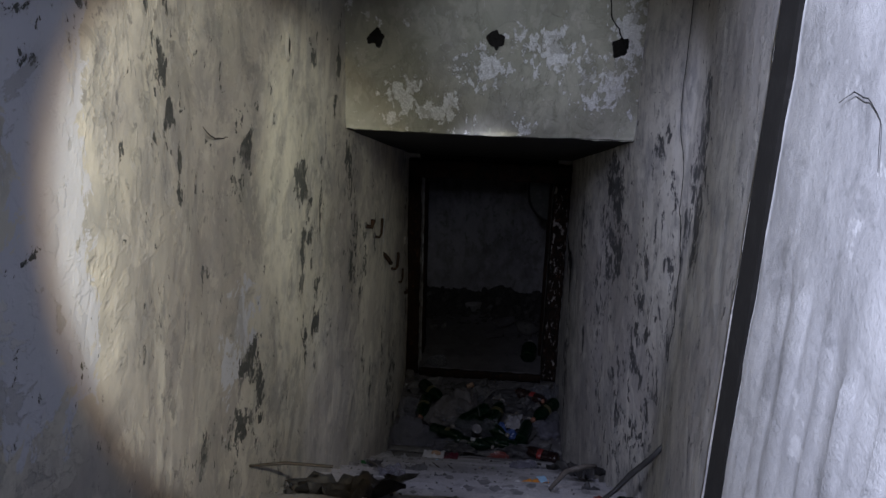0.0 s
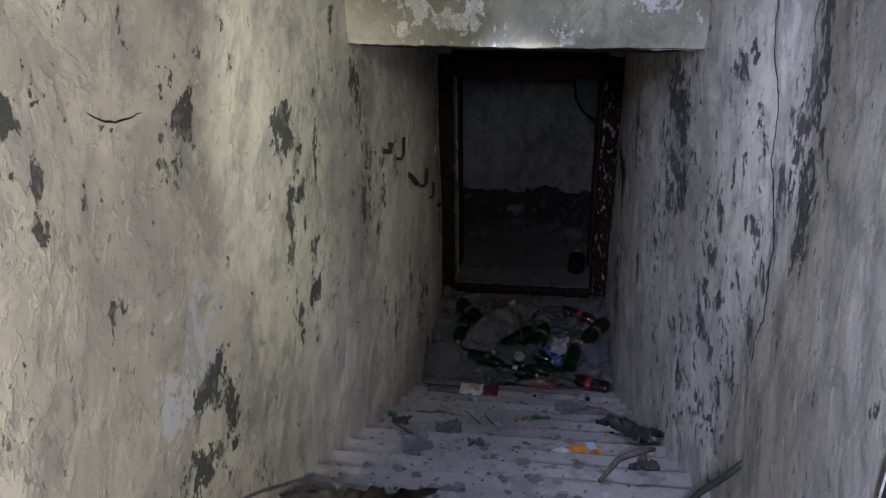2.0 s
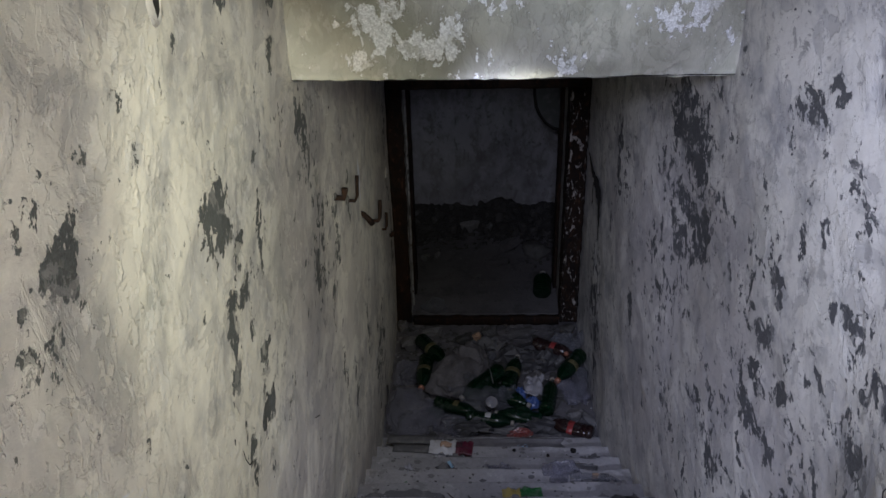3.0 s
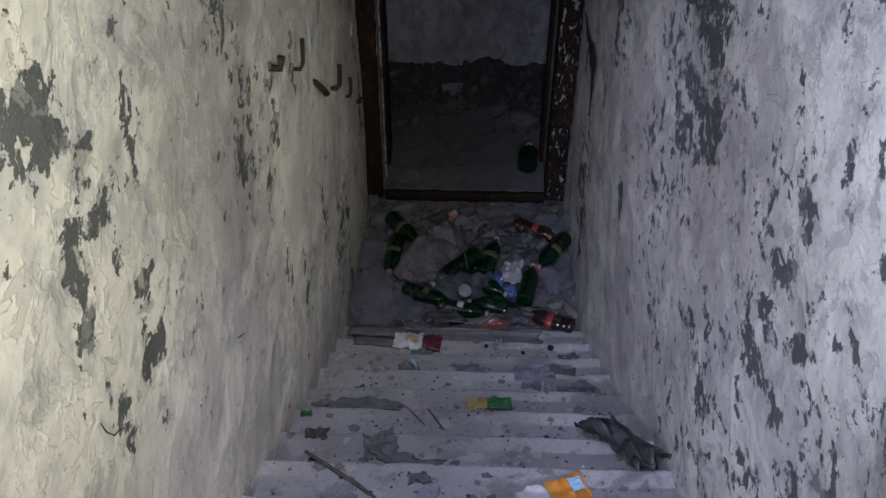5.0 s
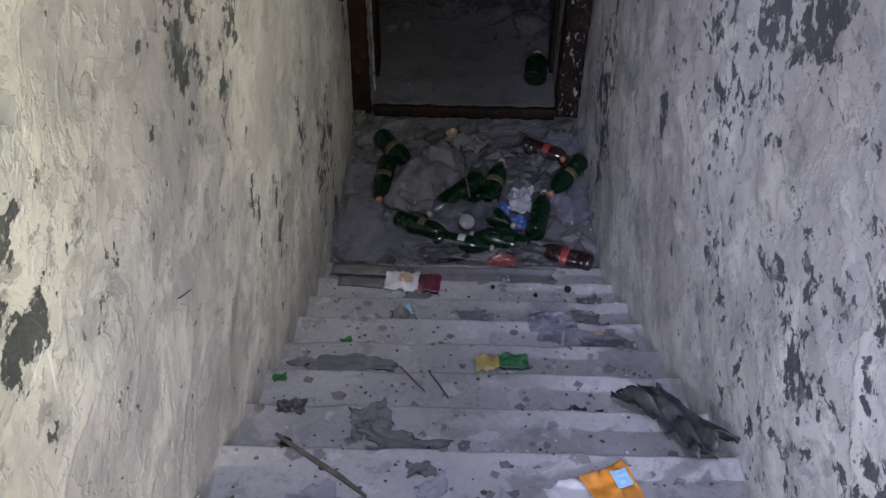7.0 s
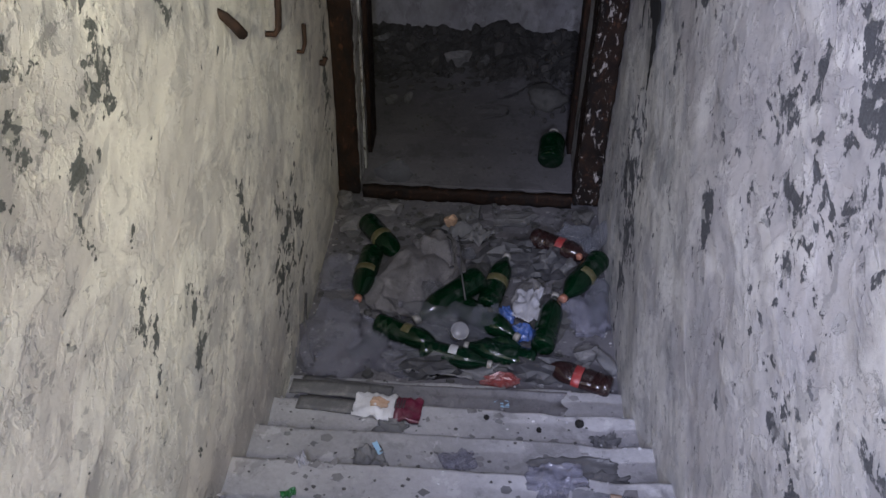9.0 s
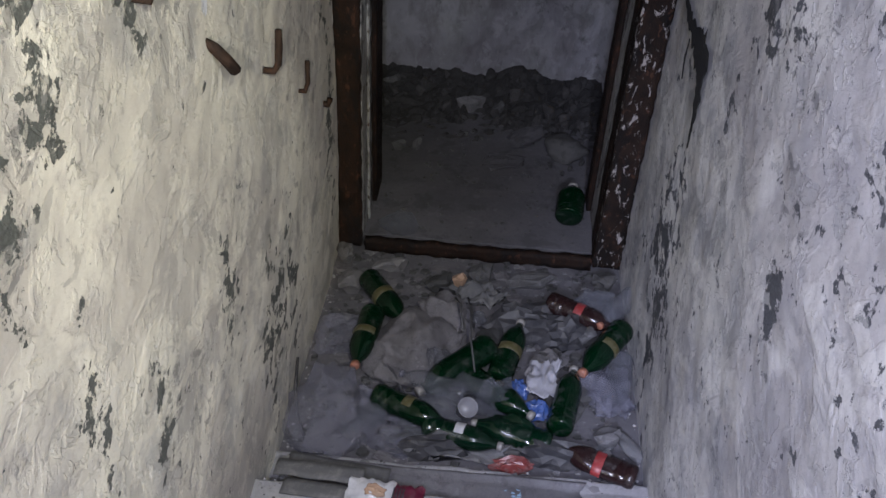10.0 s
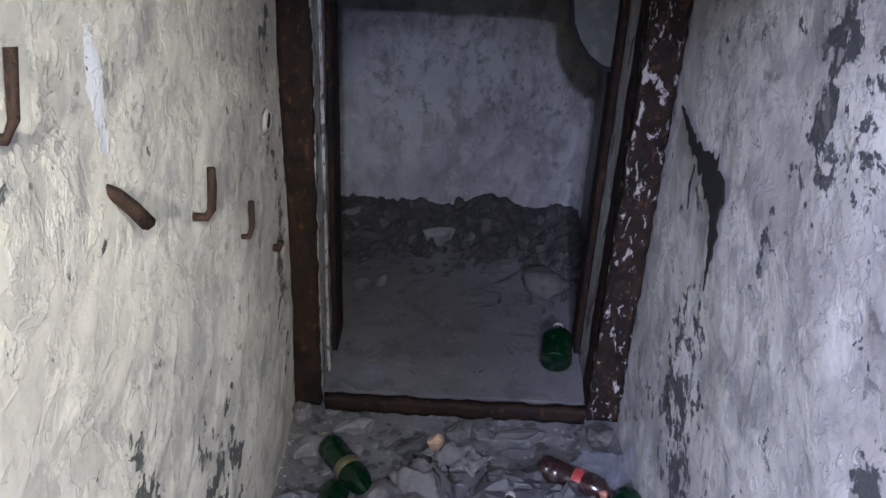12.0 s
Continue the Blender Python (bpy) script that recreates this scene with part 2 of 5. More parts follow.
def rusty(name, rust, dark, paint=None, much=0.55):
    n = Nodes(name)
    flakes = n.noise(26.0, 8, 0.7, n.at((1, 1, 0.5)), 0.4)
    cloud = n.noise(5.0, 5, 0.6)
    colour = n.mix(n.step(n.math("ADD", n.math("MULTIPLY", flakes, 0.6), n.math("MULTIPLY", cloud, 0.5)), 0.42, 0.68), dark, rust)
    colour = n.mix(n.step(n.noise(27.0, 8, 0.72, n.at((1, 1, 0.6), (6, 2, 1)), 0.4), 0.56, 0.63, 0, 0.85), colour, (0.060, 0.029, 0.018))
    colour = n.mix(n.step(n.noise(9.0, 7, 0.7, n.at((1, 1, 0.4), (2, 5, 1)), 0.6), 0.54, 0.60, 0, 0.75), colour, (0.010, 0.009, 0.009))
    n.b.inputs["Specular IOR Level"].default_value = 0.12
    if paint:
        colour = n.mix(n.step(n.noise(24.0, 7, 0.7, n.at((1, 1, 0.5), (4, 1, 2)), 0.5), much, much + 0.05), colour, paint)
    return n.done(colour, n.step(flakes, 0.3, 0.7, 0.55, 0.9), n.bump(n.math("ADD", flakes, n.noise(120, 3)), 0.8, 0.006), 0.1)


def plain(name, colour, roughness=0.6, grime=0.35, scale=14.0, metal=0.0):
    """A painted, printed or moulded surface with dust on it."""
    n = Nodes(name)
    spots = n.noise(scale, 7, 0.7)
    c = n.mix(n.step(spots, 0.45, 0.75, 0, grime), colour, (0.22, 0.21, 0.2))
    return n.done(c, roughness, n.bump(n.noise(scale * 5, 4), 0.25, 0.004), metal)


def plastic(name, colour, through, roughness=0.12, alpha=1.0, crease=0.0):
    n = Nodes(name)
    dust = n.step(n.noise(18.0, 6, 0.7), 0.5, 0.8, 0, 0.35)
    m = n.done(n.mix(dust, colour, (0.2, 0.2, 0.19)), n.step(n.noise(9.0, 4), 0.4, 0.8, roughness, roughness + 0.22), n.bump(n.noise(12 + 10 * crease, 3, 0.6, None, crease), 0.15 + 0.6 * crease, 0.01))
    n.b.inputs["Transmission Weight"].default_value = through
    n.b.inputs["IOR"].default_value = 1.45
    n.b.inputs["Alpha"].default_value = alpha
    return m


WALL_L = old_plaster("limewashed_plaster", (0.62, 0.60, 0.53), (0.40, 0.395, 0.38), (0.062, 0.066, 0.064), 0.0, 0.3, 0.0, 0.25, 0.6, 0.45, 0.8)
WALL_R = old_plaster("limewashed_plaster_damp", (0.60, 0.59, 0.56), (0.36, 0.36, 0.37), (0.056, 0.058, 0.064), 11.3, 0.15, 0.02, 0.5, 0.65, 0.35, 0.75)
# Cellar limewash, its colour lowered to carry the torch's falloff with distance.
FARW = old_plaster("room_limewash_dimmed", (0.25, 0.25, 0.26), (0.14, 0.13, 0.135), (0.085, 0.085, 0.085), 3.7, 0.2, 0.3, 0.0, 0.0, 0.0, 0.95)
SLAB = concrete("board_marked_concrete", (0.62, 0.62, 0.62), (0.42, 0.42, 0.43))
STEP = concrete("dusty_concrete", (0.33, 0.325, 0.335), (0.20, 0.197, 0.205), 1.0)
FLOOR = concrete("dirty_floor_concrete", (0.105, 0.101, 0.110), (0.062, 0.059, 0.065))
# Near-black concrete: the shade under the lintel wall is put into its colour.
SHADE_BLACK = concrete("shade_black_concrete", (0.014, 0.0135, 0.013), (0.008, 0.008, 0.008))
STONE = concrete("rubble_concrete", (0.15, 0.145, 0.15), (0.075, 0.074, 0.076), 2.0, vary=True)
DARKSTONE = concrete("dark_rubble", (0.065, 0.063, 0.062), (0.032, 0.032, 0.032), 2.0, vary=True)
RUST = rusty("rusted_steel", (0.024, 0.014, 0.010), (0.008, 0.0065, 0.006))
RUSTPAINT = rusty("rusted_steel_with_paint_flakes", (0.024, 0.015, 0.011), (0.008, 0.0065, 0.006), (0.30, 0.275, 0.26), 0.565)
GREYPAINT = rusty("grey_painted_steel", (0.36, 0.36, 0.35), (0.22, 0.21, 0.2), (0.06, 0.045, 0.035), 0.62)
RUSTDARK = rusty("dark_rusted_iron", (0.040, 0.024, 0.018), (0.014, 0.011, 0.010))
# Black of rims and knobs, also painted as shade in holes and cracks.
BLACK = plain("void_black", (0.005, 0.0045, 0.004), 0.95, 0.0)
RECESS_BLACK = plain("recess_black", (0.010, 0.009, 0.008), 0.95, 0.06)

# ---- the shell of the place ----


def line_at(points, y):
    for (y0, x0), (y1, x1) in zip(points, points[1:]):
        if y <= y1:
            return x0 + (x1 - x0) * (y - y0) / (y1 - y0)
    return points[-1][1]


def sheet(name, us, vs, place, out, thick, material, blobs, amount, kind_label, ridges=None):
    """A thick wall whose seen face is a fine uneven net: place(u, v) gives its points, out is the way to its back."""
    nu, nv = len(us), len(vs)
    co, wear, pale = [], [], []
    out = Vector(out)
    for u in us:
        near = [(b, c, 1.5 * ru, 1.4 * rv, s) for b, c, ru, rv, s in blobs if abs(u - b) < 4 * ru]
        for v in vs:
            p = Vector(place(u, v))
            d = 0.9 * noise.noise(p * 0.9 + Vector((3, 1, 4))) + 0.5 * noise.noise(p * 2.6) + 0.28 * noise.noise(p * 7.0) + 0.14 * noise.noise(p * 18.0)
            if ridges:
                d += ridges(u, v)
            co.append(p + out * d * amount)
            deep = [s * math.exp(-(((u - b) / ru) ** 2) - ((v - c) / rv) ** 2) for b, c, ru, rv, s in near]
            wear.append(max([d for d in deep if d > 0], default=0.0))
            pale.append(max([-d for d in deep if d < 0], default=0.0))
    faces = [(i * nv + j, (i + 1) * nv + j, (i + 1) * nv + j + 1, i * nv + j + 1) for i in range(nu - 1) for j in range(nv - 1)]
    rim = [i * nv for i in range(nu)] + [(nu - 1) * nv + j for j in range(1, nv)] + [i * nv + nv - 1 for i in range(nu - 2, -1, -1)] + [j for j in range(nv - 2, 0, -1)]
    base = len(co)
    co += [co[i] + out * thick for i in rim]
    wear += [0.0] * len(rim)
    pale += [0.0] * len(rim)
    m = len(rim)
    faces += [(rim[k], rim[(k + 1) % m], base + (k + 1) % m, base + k) for k in range(m)]
    faces.append(tuple(range(base + m - 1, base - 1, -1)))
    me = bpy.data.meshes.new(name)
    me.from_pydata([tuple(c) for c in co], [], faces)
    me.attributes.new("wear", "FLOAT", "POINT").data.foreach_set("value", wear)
    me.attributes.new("pale", "FLOAT", "POINT").data.foreach_set("value", pale)
    for p in me.polygons[: (nu - 1) * (nv - 1)]:
        p.use_smooth = True
    return tagged(link(name, me, material), kind_label, "wall", kind="structure")


def spread(a, b, step):
    n = max(1, round((b - a) / step))
    return [a + (b - a) * i / n for i in range(n + 1)]


LEFT = [(-2.0, -0.30), (1.2, -0.31), (2.3, -0.462), (3.85, -0.474), (6.0, -0.45), (7.95, -0.445)]
RIGHT = [(1.81, 0.985), (3.5, 1.19), (4.7, 1.14), (6.3, 1.08), (7.95, 1.075)]

WEAR_L = [
    (3.8, 0.92, 0.08, 0.035), (3.81, 0.81, 0.04, 0.045), (3.61, 0.9, 0.04, 0.09), (3.57, 0.78, 0.035, 0.03), (3.88, 0.635, 0.05, 0.06), (3.88, 0.45, 0.085, 0.05),
    (3.77, 1.07, 0.045, 0.05), (4.0, 0.865, 0.025, 0.035), (3.63, 0.42, 0.025, 0.06), (3.78, 0.22, 0.025, 0.035), (4.02, 1.0, 0.03, 0.07), (3.62, 0.43, 0.04, 0.07),
    (3.58, 1.26, 0.04, 0.09), (4.78, 1.02, 0.07, 0.12), (4.84, 0.34, 0.06, 0.13), (4.55, 1.62, 0.04, 0.1), (4.45, 1.38, 0.03, 0.06), (3.78, 0.42, 0.04, 0.06),
    (4.98, 0.25, 0.03, 0.09), (5.16, 0.04, 0.05, 0.08), (3.95, 1.73, 0.04, 0.04),
]
WEAR_L2 = [
    (4.84, 0.95, 0.09, 0.22), (5.02, 0.6, 0.07, 0.2), (5.35, 0.25, 0.05, 0.22), (6.1, -0.9, 0.05, 0.25), (6.6, -1.42, 0.14, 0.25), (6.84, -1.45, 0.07, 0.2),
    (6.46, -1.52, 0.07, 0.25), (5.26, -0.5, 0.05, 0.16), (5.54, -0.8, 0.05, 0.18), (5.1, -0.05, 0.03, 0.08), (5.75, 0.25, 0.05, 0.1), (7.7, -1.2, 0.07, 0.4),
    (7.6, -0.3, 0.06, 0.3),
]
WEAR_R = [
    (7.06, -1.28, 0.1, 0.26), (6.95, -1.58, 0.08, 0.2), (6.52, 0.14, 0.08, 0.17), (6.46, -0.06, 0.04, 0.06), (5.12, 0.36, 0.07, 0.15), (7.24, -1.2, 0.05, 0.25),
    (5.24, 0.5, 0.2, 0.08), (5.28, 0.37, 0.13, 0.05),
]
WEAR_R2 = [
    (5.18, 0.25, 0.1, 0.05), (5.46, 0.21, 0.04, 0.04), (5.9, -1.08, 0.03, 0.045), (3.05, 1.58, 0.13, 0.28), (2.86, 1.4, 0.1, 0.2), (3.25, 1.15, 0.06, 0.3),
    (6.7, -0.4, 0.03, 0.1), (5.9, -0.6, 0.05, 0.14),
]
WEAR_L3 = [
    (1.95, 2.01, 0.083, 0.054), (2.0, 1.9, 0.045, 0.042), (2.08, 1.76, 0.026, 0.03), (2.05, 1.67, 0.045, 0.03), (2.81, 1.61, 0.069, 0.091), (2.66, 1.51, 0.037, 0.043),
    (3.66, 1.26, 0.092, 0.084), (2.65, 0.81, 0.093, 0.069), (2.81, 0.67, 0.081, 0.111), (2.55, 0.6, 0.112, 0.103), (2.08, 0.85, 0.079, 0.049), (2.31, 1.33, 0.067, 0.04),
]
WEAR_R3 = [
    (4.03, 1.35, 0.1, 0.046), (3.85, 1.46, 0.061, 0.036), (3.71, 1.3, 0.046, 0.09), (3.96, 1.15, 0.04, 0.034), (3.83, 1.08, 0.048, 0.04), (3.96, 0.98, 0.034, 0.057),
    (4.09, 0.75, 0.087, 0.064), (4.07, 0.56, 0.07, 0.058), (4.09, 0.37, 0.073, 0.052), (3.88, 0.46, 0.032, 0.065), (3.6, 1.22, 0.033, 0.047), (3.68, 0.89, 0.025, 0.034),
    (3.57, 0.95, 0.05, 0.03), (3.55, 1.09, 0.052, 0.03), (4.04, 0.21, 0.172, 0.054), (5.16, 0.8, 0.269, 0.185), (4.91, 0.47, 0.113, 0.125),
]
FLAKED_R = [(3.75, 0.0, 0.3, 0.3), (4.3, -0.25, 0.3, 0.3), (4.9, -0.5, 0.2, 0.25), (3.4, 0.8, 0.2, 0.4), (4.2, 0.45, 0.25, 0.35), (3.6, 0.35, 0.25, 0.35), (5.1, 0.3, 0.2, 0.3), (5.4, -0.1, 0.25, 0.3), (4.6, -0.2, 0.2, 0.2), (6.4, 0.1, 0.2, 0.25), (3.0, 1.5, 0.25, 0.4), (7.0, -1.4, 0.25, 0.4), (4.85, 0.7, 0.2, 0.4)]

sheet("wall_left", spread(-2.0, 7.95, 0.03), spread(-2.3, 3.2, 0.032), lambda u, v: (line_at(LEFT, u), u, v), (-1, 0, 0), 0.3, WALL_L,
      [(*b, 1.0) for b in WEAR_L + WEAR_L3] + [(*b, 0.72) for b in WEAR_L2] + [(1.20, 2.15, 0.12, 0.35, -1.0), (1.12, 1.75, 0.15, 0.16, -1.0), (2.62, 0.95, 0.2, 0.2, -0.6), (6.2, 0.12, 0.025, 0.10, -0.9)], 0.012, "stained flaking limewashed plaster wall beside the stairs")
wall_right = sheet("wall_right", spread(1.81, 7.95, 0.03), spread(-2.3, 3.2, 0.032), lambda u, v: (line_at(RIGHT, u), u, v), (1, 0, 0), 0.3, WALL_R,
                   [(*b, 1.0) for b in WEAR_R + WEAR_R3] + [(*b, 0.85) for b in WEAR_R2] + [(*b, 0.5) for b in FLAKED_R], 0.012, "stained limewashed plaster wall with dark damp runs")


def board_marks(u, v):
    at = (u + 0.02 * noise.noise(Vector((u * 2, v * 0.7, 0)))) / 0.135
    edge = abs(at - round(at))
    return (-1.1 * math.exp(-(edge / 0.07) ** 2) + 0.5 * (round(at) % 2)) * (1 if v < 1.78 - 0.5 * (1.6 - u) * 0.1 else 0.15)


sheet("wall_entrance", spread(-2.0, 1.655, 0.022), spread(0.4, 3.2, 0.03), lambda u, v: (0.985 + 0.012 * (u - 1.6), u, v), (1, 0, 0), 0.4, SLAB, [], 0.015,
      "pale board-marked concrete wall at the stair head", board_marks)
# Solid block fills the open joint, painted black for the shade inside.
joint = part("wall_joint", box(bmesh.new(), 0.986, 1.45, 1.685, 1.806, 0.0, 3.2), RECESS_BLACK, None, "", False)
tagged(joint, "solid joint block behind the concrete wall edge, painted black as shade", "wall joint", kind="structure")

HEAD_WEAR = [(-0.14, 1.42, 0.06, 0.10), (0.02, 1.33, 0.12, 0.05), (0.13, 1.40, 0.06, 0.06), (0.62, 1.70, 0.18, 0.10), (0.95, 1.52, 0.10, 0.12), (0.53, 1.26, 0.025, 0.04), (1.05, 1.8, 0.08, 0.2), (0.3, 1.6, 0.1, 0.08), (-0.2, 1.3, 0.06, 0.03)]
HEADW = old_plaster("green_limewash_head", (0.45, 0.45, 0.385), (0.35, 0.35, 0.29), (0.60, 0.61, 0.62), 5.1, 0.25, 0.0, 0.0, 0.1, 0.3, 0.9)
sheet("wall_header", spread(-0.6, 1.35, 0.03), spread(1.225, 3.2, 0.03), lambda u, v: (u, 4.72 + 0.012 * math.exp(-((v - 1.225) / 0.03) ** 2), v + (0.010 * noise.noise(Vector((u * 7, 0, 2))) + 0.007 * noise.noise(Vector((u * 23, 0, 5)))) * math.exp(-((v - 1.225) / 0.05) ** 2)), (0, 1, 0), 0.2, HEADW,
      [(*b, 1.0) for b in HEAD_WEAR], 0.008, "green limewashed lintel wall above the stair opening")

SOFFIT = [(4.73, 1.225), (6.0, 0.83), (7.90, 0.26)]
# Ceiling is coloured as shade, where the lintel wall cuts off the torch.
sheet("ceiling_stair", spread(4.73, 7.95, 0.05), spread(-0.6, 1.35, 0.05), lambda u, v: (v, u, line_at(SOFFIT, u)), (0, 0.3, 1), 0.25, SHADE_BLACK, [], 0.010, "sloping concrete ceiling over the stairs, coloured black for shade")
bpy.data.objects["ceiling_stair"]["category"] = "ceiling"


def slab_of(name, x0, x1, y0, y1, z0, z1, material, label, category, amount=0.004, step=0.2):
    ob = part(name, rough(fine_box(x0, x1, y0, y1, z0, z1, step), amount, 3.0), material, None, "", False)
    return tagged(ob, label, category, kind="structure")


slab_of("ceiling_entrance", -0.7, 1.6, -2.0, 4.75, 3.2, 3.4, SLAB, "grey concrete ceiling above the stair head", "ceiling")
slab_of("wall_back", -0.7, 1.6, -2.25, -2.0, 0.3, 3.4, SLAB, "grey concrete wall closing the entrance", "wall")
slab_of("floor_entrance", -0.7, 1.6, -2.0, 1.62, 0.5, 0.742, STEP, "dusty concrete floor at the stair head", "floor")

# the doorway wall at the foot, with its deep reveal
slab_of("wall_door_left", -1.6, -0.345, 7.93, 8.45, -2.3, 0.9, WALL_L, "plastered reveal of the cellar doorway", "wall", 0.006, 0.08)
slab_of("wall_door_right", 0.945, 1.6, 7.93, 8.45, -2.3, 0.9, WALL_R, "plastered reveal of the cellar doorway", "wall", 0.006, 0.08)
slab_of("wall_door_head", -0.345, 0.945, 7.93, 8.45, 0.02, 0.9, SHADE_BLACK, "concrete above the cellar doorway, coloured black for shade", "wall", 0.006, 0.1)
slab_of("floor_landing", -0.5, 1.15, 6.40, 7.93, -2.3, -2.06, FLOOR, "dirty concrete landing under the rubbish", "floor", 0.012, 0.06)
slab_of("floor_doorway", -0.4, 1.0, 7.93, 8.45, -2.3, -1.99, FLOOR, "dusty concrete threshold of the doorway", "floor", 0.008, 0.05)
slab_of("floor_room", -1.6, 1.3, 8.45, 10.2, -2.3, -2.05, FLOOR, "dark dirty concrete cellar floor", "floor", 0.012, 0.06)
FAR_WEAR = [(0.25, -0.9, 0.3, 0.2), (0.6, -1.25, 0.35, 0.25), (-0.1, -1.1, 0.2, 0.25), (0.3, -0.3, 0.3, 0.15)]
sheet("wall_far", spread(-1.6, 1.35, 0.04), spread(-2.3, 0.7, 0.04), lambda u, v: (u, 9.90, v), (0, 1, 0), 0.2, FARW, [(*b, 0.6) for b in FAR_WEAR], 0.010, "blotchy limewashed end wall of the cellar, coloured darker for weak light")
slab_of("wall_room_right", 1.10, 1.3, 8.45, 9.95, -2.3, 0.7, FARW, "plastered side wall of the cellar, coloured darker for weak light", "wall", 0.006, 0.1)
slab_of("wall_room_left", -1.7, -1.5, 8.45, 9.95, -2.3, 0.7, FARW, "plastered side wall of the cellar, coloured darker for weak light", "wall", 0.006, 0.1)
slab_of("ceiling_room", -1.6, 1.3, 8.45, 10.0, 0.5, 0.7, SHADE_BLACK, "concrete ceiling of the cellar, coloured dark for shade", "ceiling")

# ---- the stairs ----
RUN, RISE, FOOT_Y, FOOT_Z = 0.2825, 0.172, 6.42, -2.01


def tread(k):
    return FOOT_Z + RISE * k


def ground(y):
    if y > 8.45:
        return -2.05
    if y > 7.93:
        return -1.99
    if y > FOOT_Y:
        return -2.055
    return min(tread(int((FOOT_Y - y) / RUN)), 0.742)


staircase = empty("staircase", pose(0, 0, 0), "dusty worn concrete stairs littered with rubbish", "stairs", kind="structure")
for k in range(17):
    y1, y0 = FOOT_Y - RUN * k, FOOT_Y - RUN * (k + 1) - 0.03
    bm = bmesh.new()
    nx, prof = 56, [(y1, tread(k) - 0.26), (y1, tread(k) - 0.12), (y1 - 0.004, tread(k) - 0.05), (y1, tread(k) - 0.022), (y1 - 0.002, tread(k) - 0.008), (y1 - 0.009, tread(k) - 0.001), (y1 - 0.018, tread(k)),
                    (y1 - 0.08, tread(k) + 0.001), (y1 - 0.15, tread(k)), (y1 - 0.22, tread(k) + 0.001), (y1 - 0.26, tread(k) + 0.003), (y0, tread(k) + 0.005)]
    rows = []
    for y, z in prof:
        row = []
        for i in range(nx + 1):
            x = -0.50 + 1.72 * i / nx
            p = Vector((x, y, z))
            worn = max(0.0, noise.noise(Vector((x * 6, k * 3.1, 0)))) * 0.012 if abs(y - y1) < 0.03 and z > tread(k) - 0.08 else 0.0
            row.append(bm.verts.new(p + Vector((0, -worn, -0.6 * worn)) + Vector(noise.noise_vector(p * 6)) * 0.005 + Vector((0, 0, 0.0025 * noise.noise(p * 30)))))
        rows.append(row)
    for r0, r1 in zip(rows, rows[1:]):
        for i in range(nx):
            bm.faces.new((r0[i], r0[i + 1], r1[i + 1], r1[i]))
    low = [bm.verts.new((v.co.x, y0, tread(k) - 0.26)) for v in rows[-1]]
    for i in range(nx):
        bm.faces.new((rows[-1][i], rows[-1][i + 1], low[i + 1], low[i]))
        bm.faces.new((low[i], low[i + 1], rows[0][i + 1], rows[0][i]))
    bm.faces.new([r[0] for r in rows] + [low[0]])
    bm.faces.new(([r[nx] for r in rows] + [low[nx]])[::-1])
    part("step", bm, STEP, staircase)

# ---- the steel door frame at the foot ----
door_frame = empty("door_frame", pose(0, 7.88, -2.02), "rust-eaten brown steel door frame without its door", "door frame")


def frame_part(name, x0, x1, y0, y1, z0, z1, material, label="", amount=0.009):
    bm = fine_box(x0, x1, y0 - 7.88, y1 - 7.88, z0 + 2.02, z1 + 2.02, 0.022)
    return part(name, rough(rough(bm, amount, 14.0, x0), amount * 0.5, 45.0, x1), material, door_frame, label)


frame_part("left_post", -0.447, -0.322, 7.845, 7.88, -2.02, 0.05, RUST, "brown rusted steel post")
frame_part("right_post", 0.925, 1.068, 7.84, 7.925, -2.02, 0.05, RUSTPAINT, "rusted steel post with pale paint flakes")
frame_part("lintel", -0.447, 1.068, 7.845, 7.925, 0.05, 0.21, RUSTDARK)
frame_part("sill", -0.31, 0.92, 7.845, 7.89, -2.05, -1.978, RUST, "low rusted steel sill bar")
frame_part("right_flange", 0.925, 0.942, 7.925, 8.06, -2.02, 0.04, RUST, "dark rusted steel flange", 0.003)
frame_part("left_inner_stop", -0.348, -0.322, 7.885, 8.22, -1.99, 0.03, GREYPAINT, "grey painted steel stop", 0.003)
frame_part("left_bead", -0.345, -0.310, 8.06, 8.09, -1.99, 0.03, GREYPAINT, "grey painted bead", 0.003)
frame_part("right_inner_stop", 0.930, 0.950, 8.07, 8.30, -1.99, 0.03, GREYPAINT, "grey painted steel stop", 0.003)
frame_part("left_edge", -0.340, -0.300, 8.24, 8.46, -2.0, 0.03, RUST, "black steel edge angle", 0.003)
frame_part("right_edge", 0.905, 0.945, 8.32, 8.46, -2.0, 0.03, RUST, "black steel edge angle", 0.003)

# the torn sheet that hangs in the upper corner of the doorway
SHEET = plain("torn_tin", (0.05, 0.054, 0.052), 0.7, 0.3)
torn = empty("torn_tin_sheet", pose(0.92, 8.42, 0.02), "torn grey tin sheet hanging in the doorway corner", "tin sheet")
bm = bmesh.new()
edge = [(0.0, 0.0), (-0.24, 0.0), (-0.225, -0.12), (-0.22, -0.24), (-0.205, -0.33), (-0.17, -0.41), (-0.12, -0.475), (-0.06, -0.52), (0.0, -0.535)]
front = [bm.verts.new((x, -0.012 + 0.02 * noise.noise(Vector((x * 9, z * 9, 0))), z)) for x, z in edge]
back = [bm.verts.new((v.co.x, v.co.y + 0.008, v.co.z)) for v in front]
bm.faces.new(front), bm.faces.new(back[::-1])
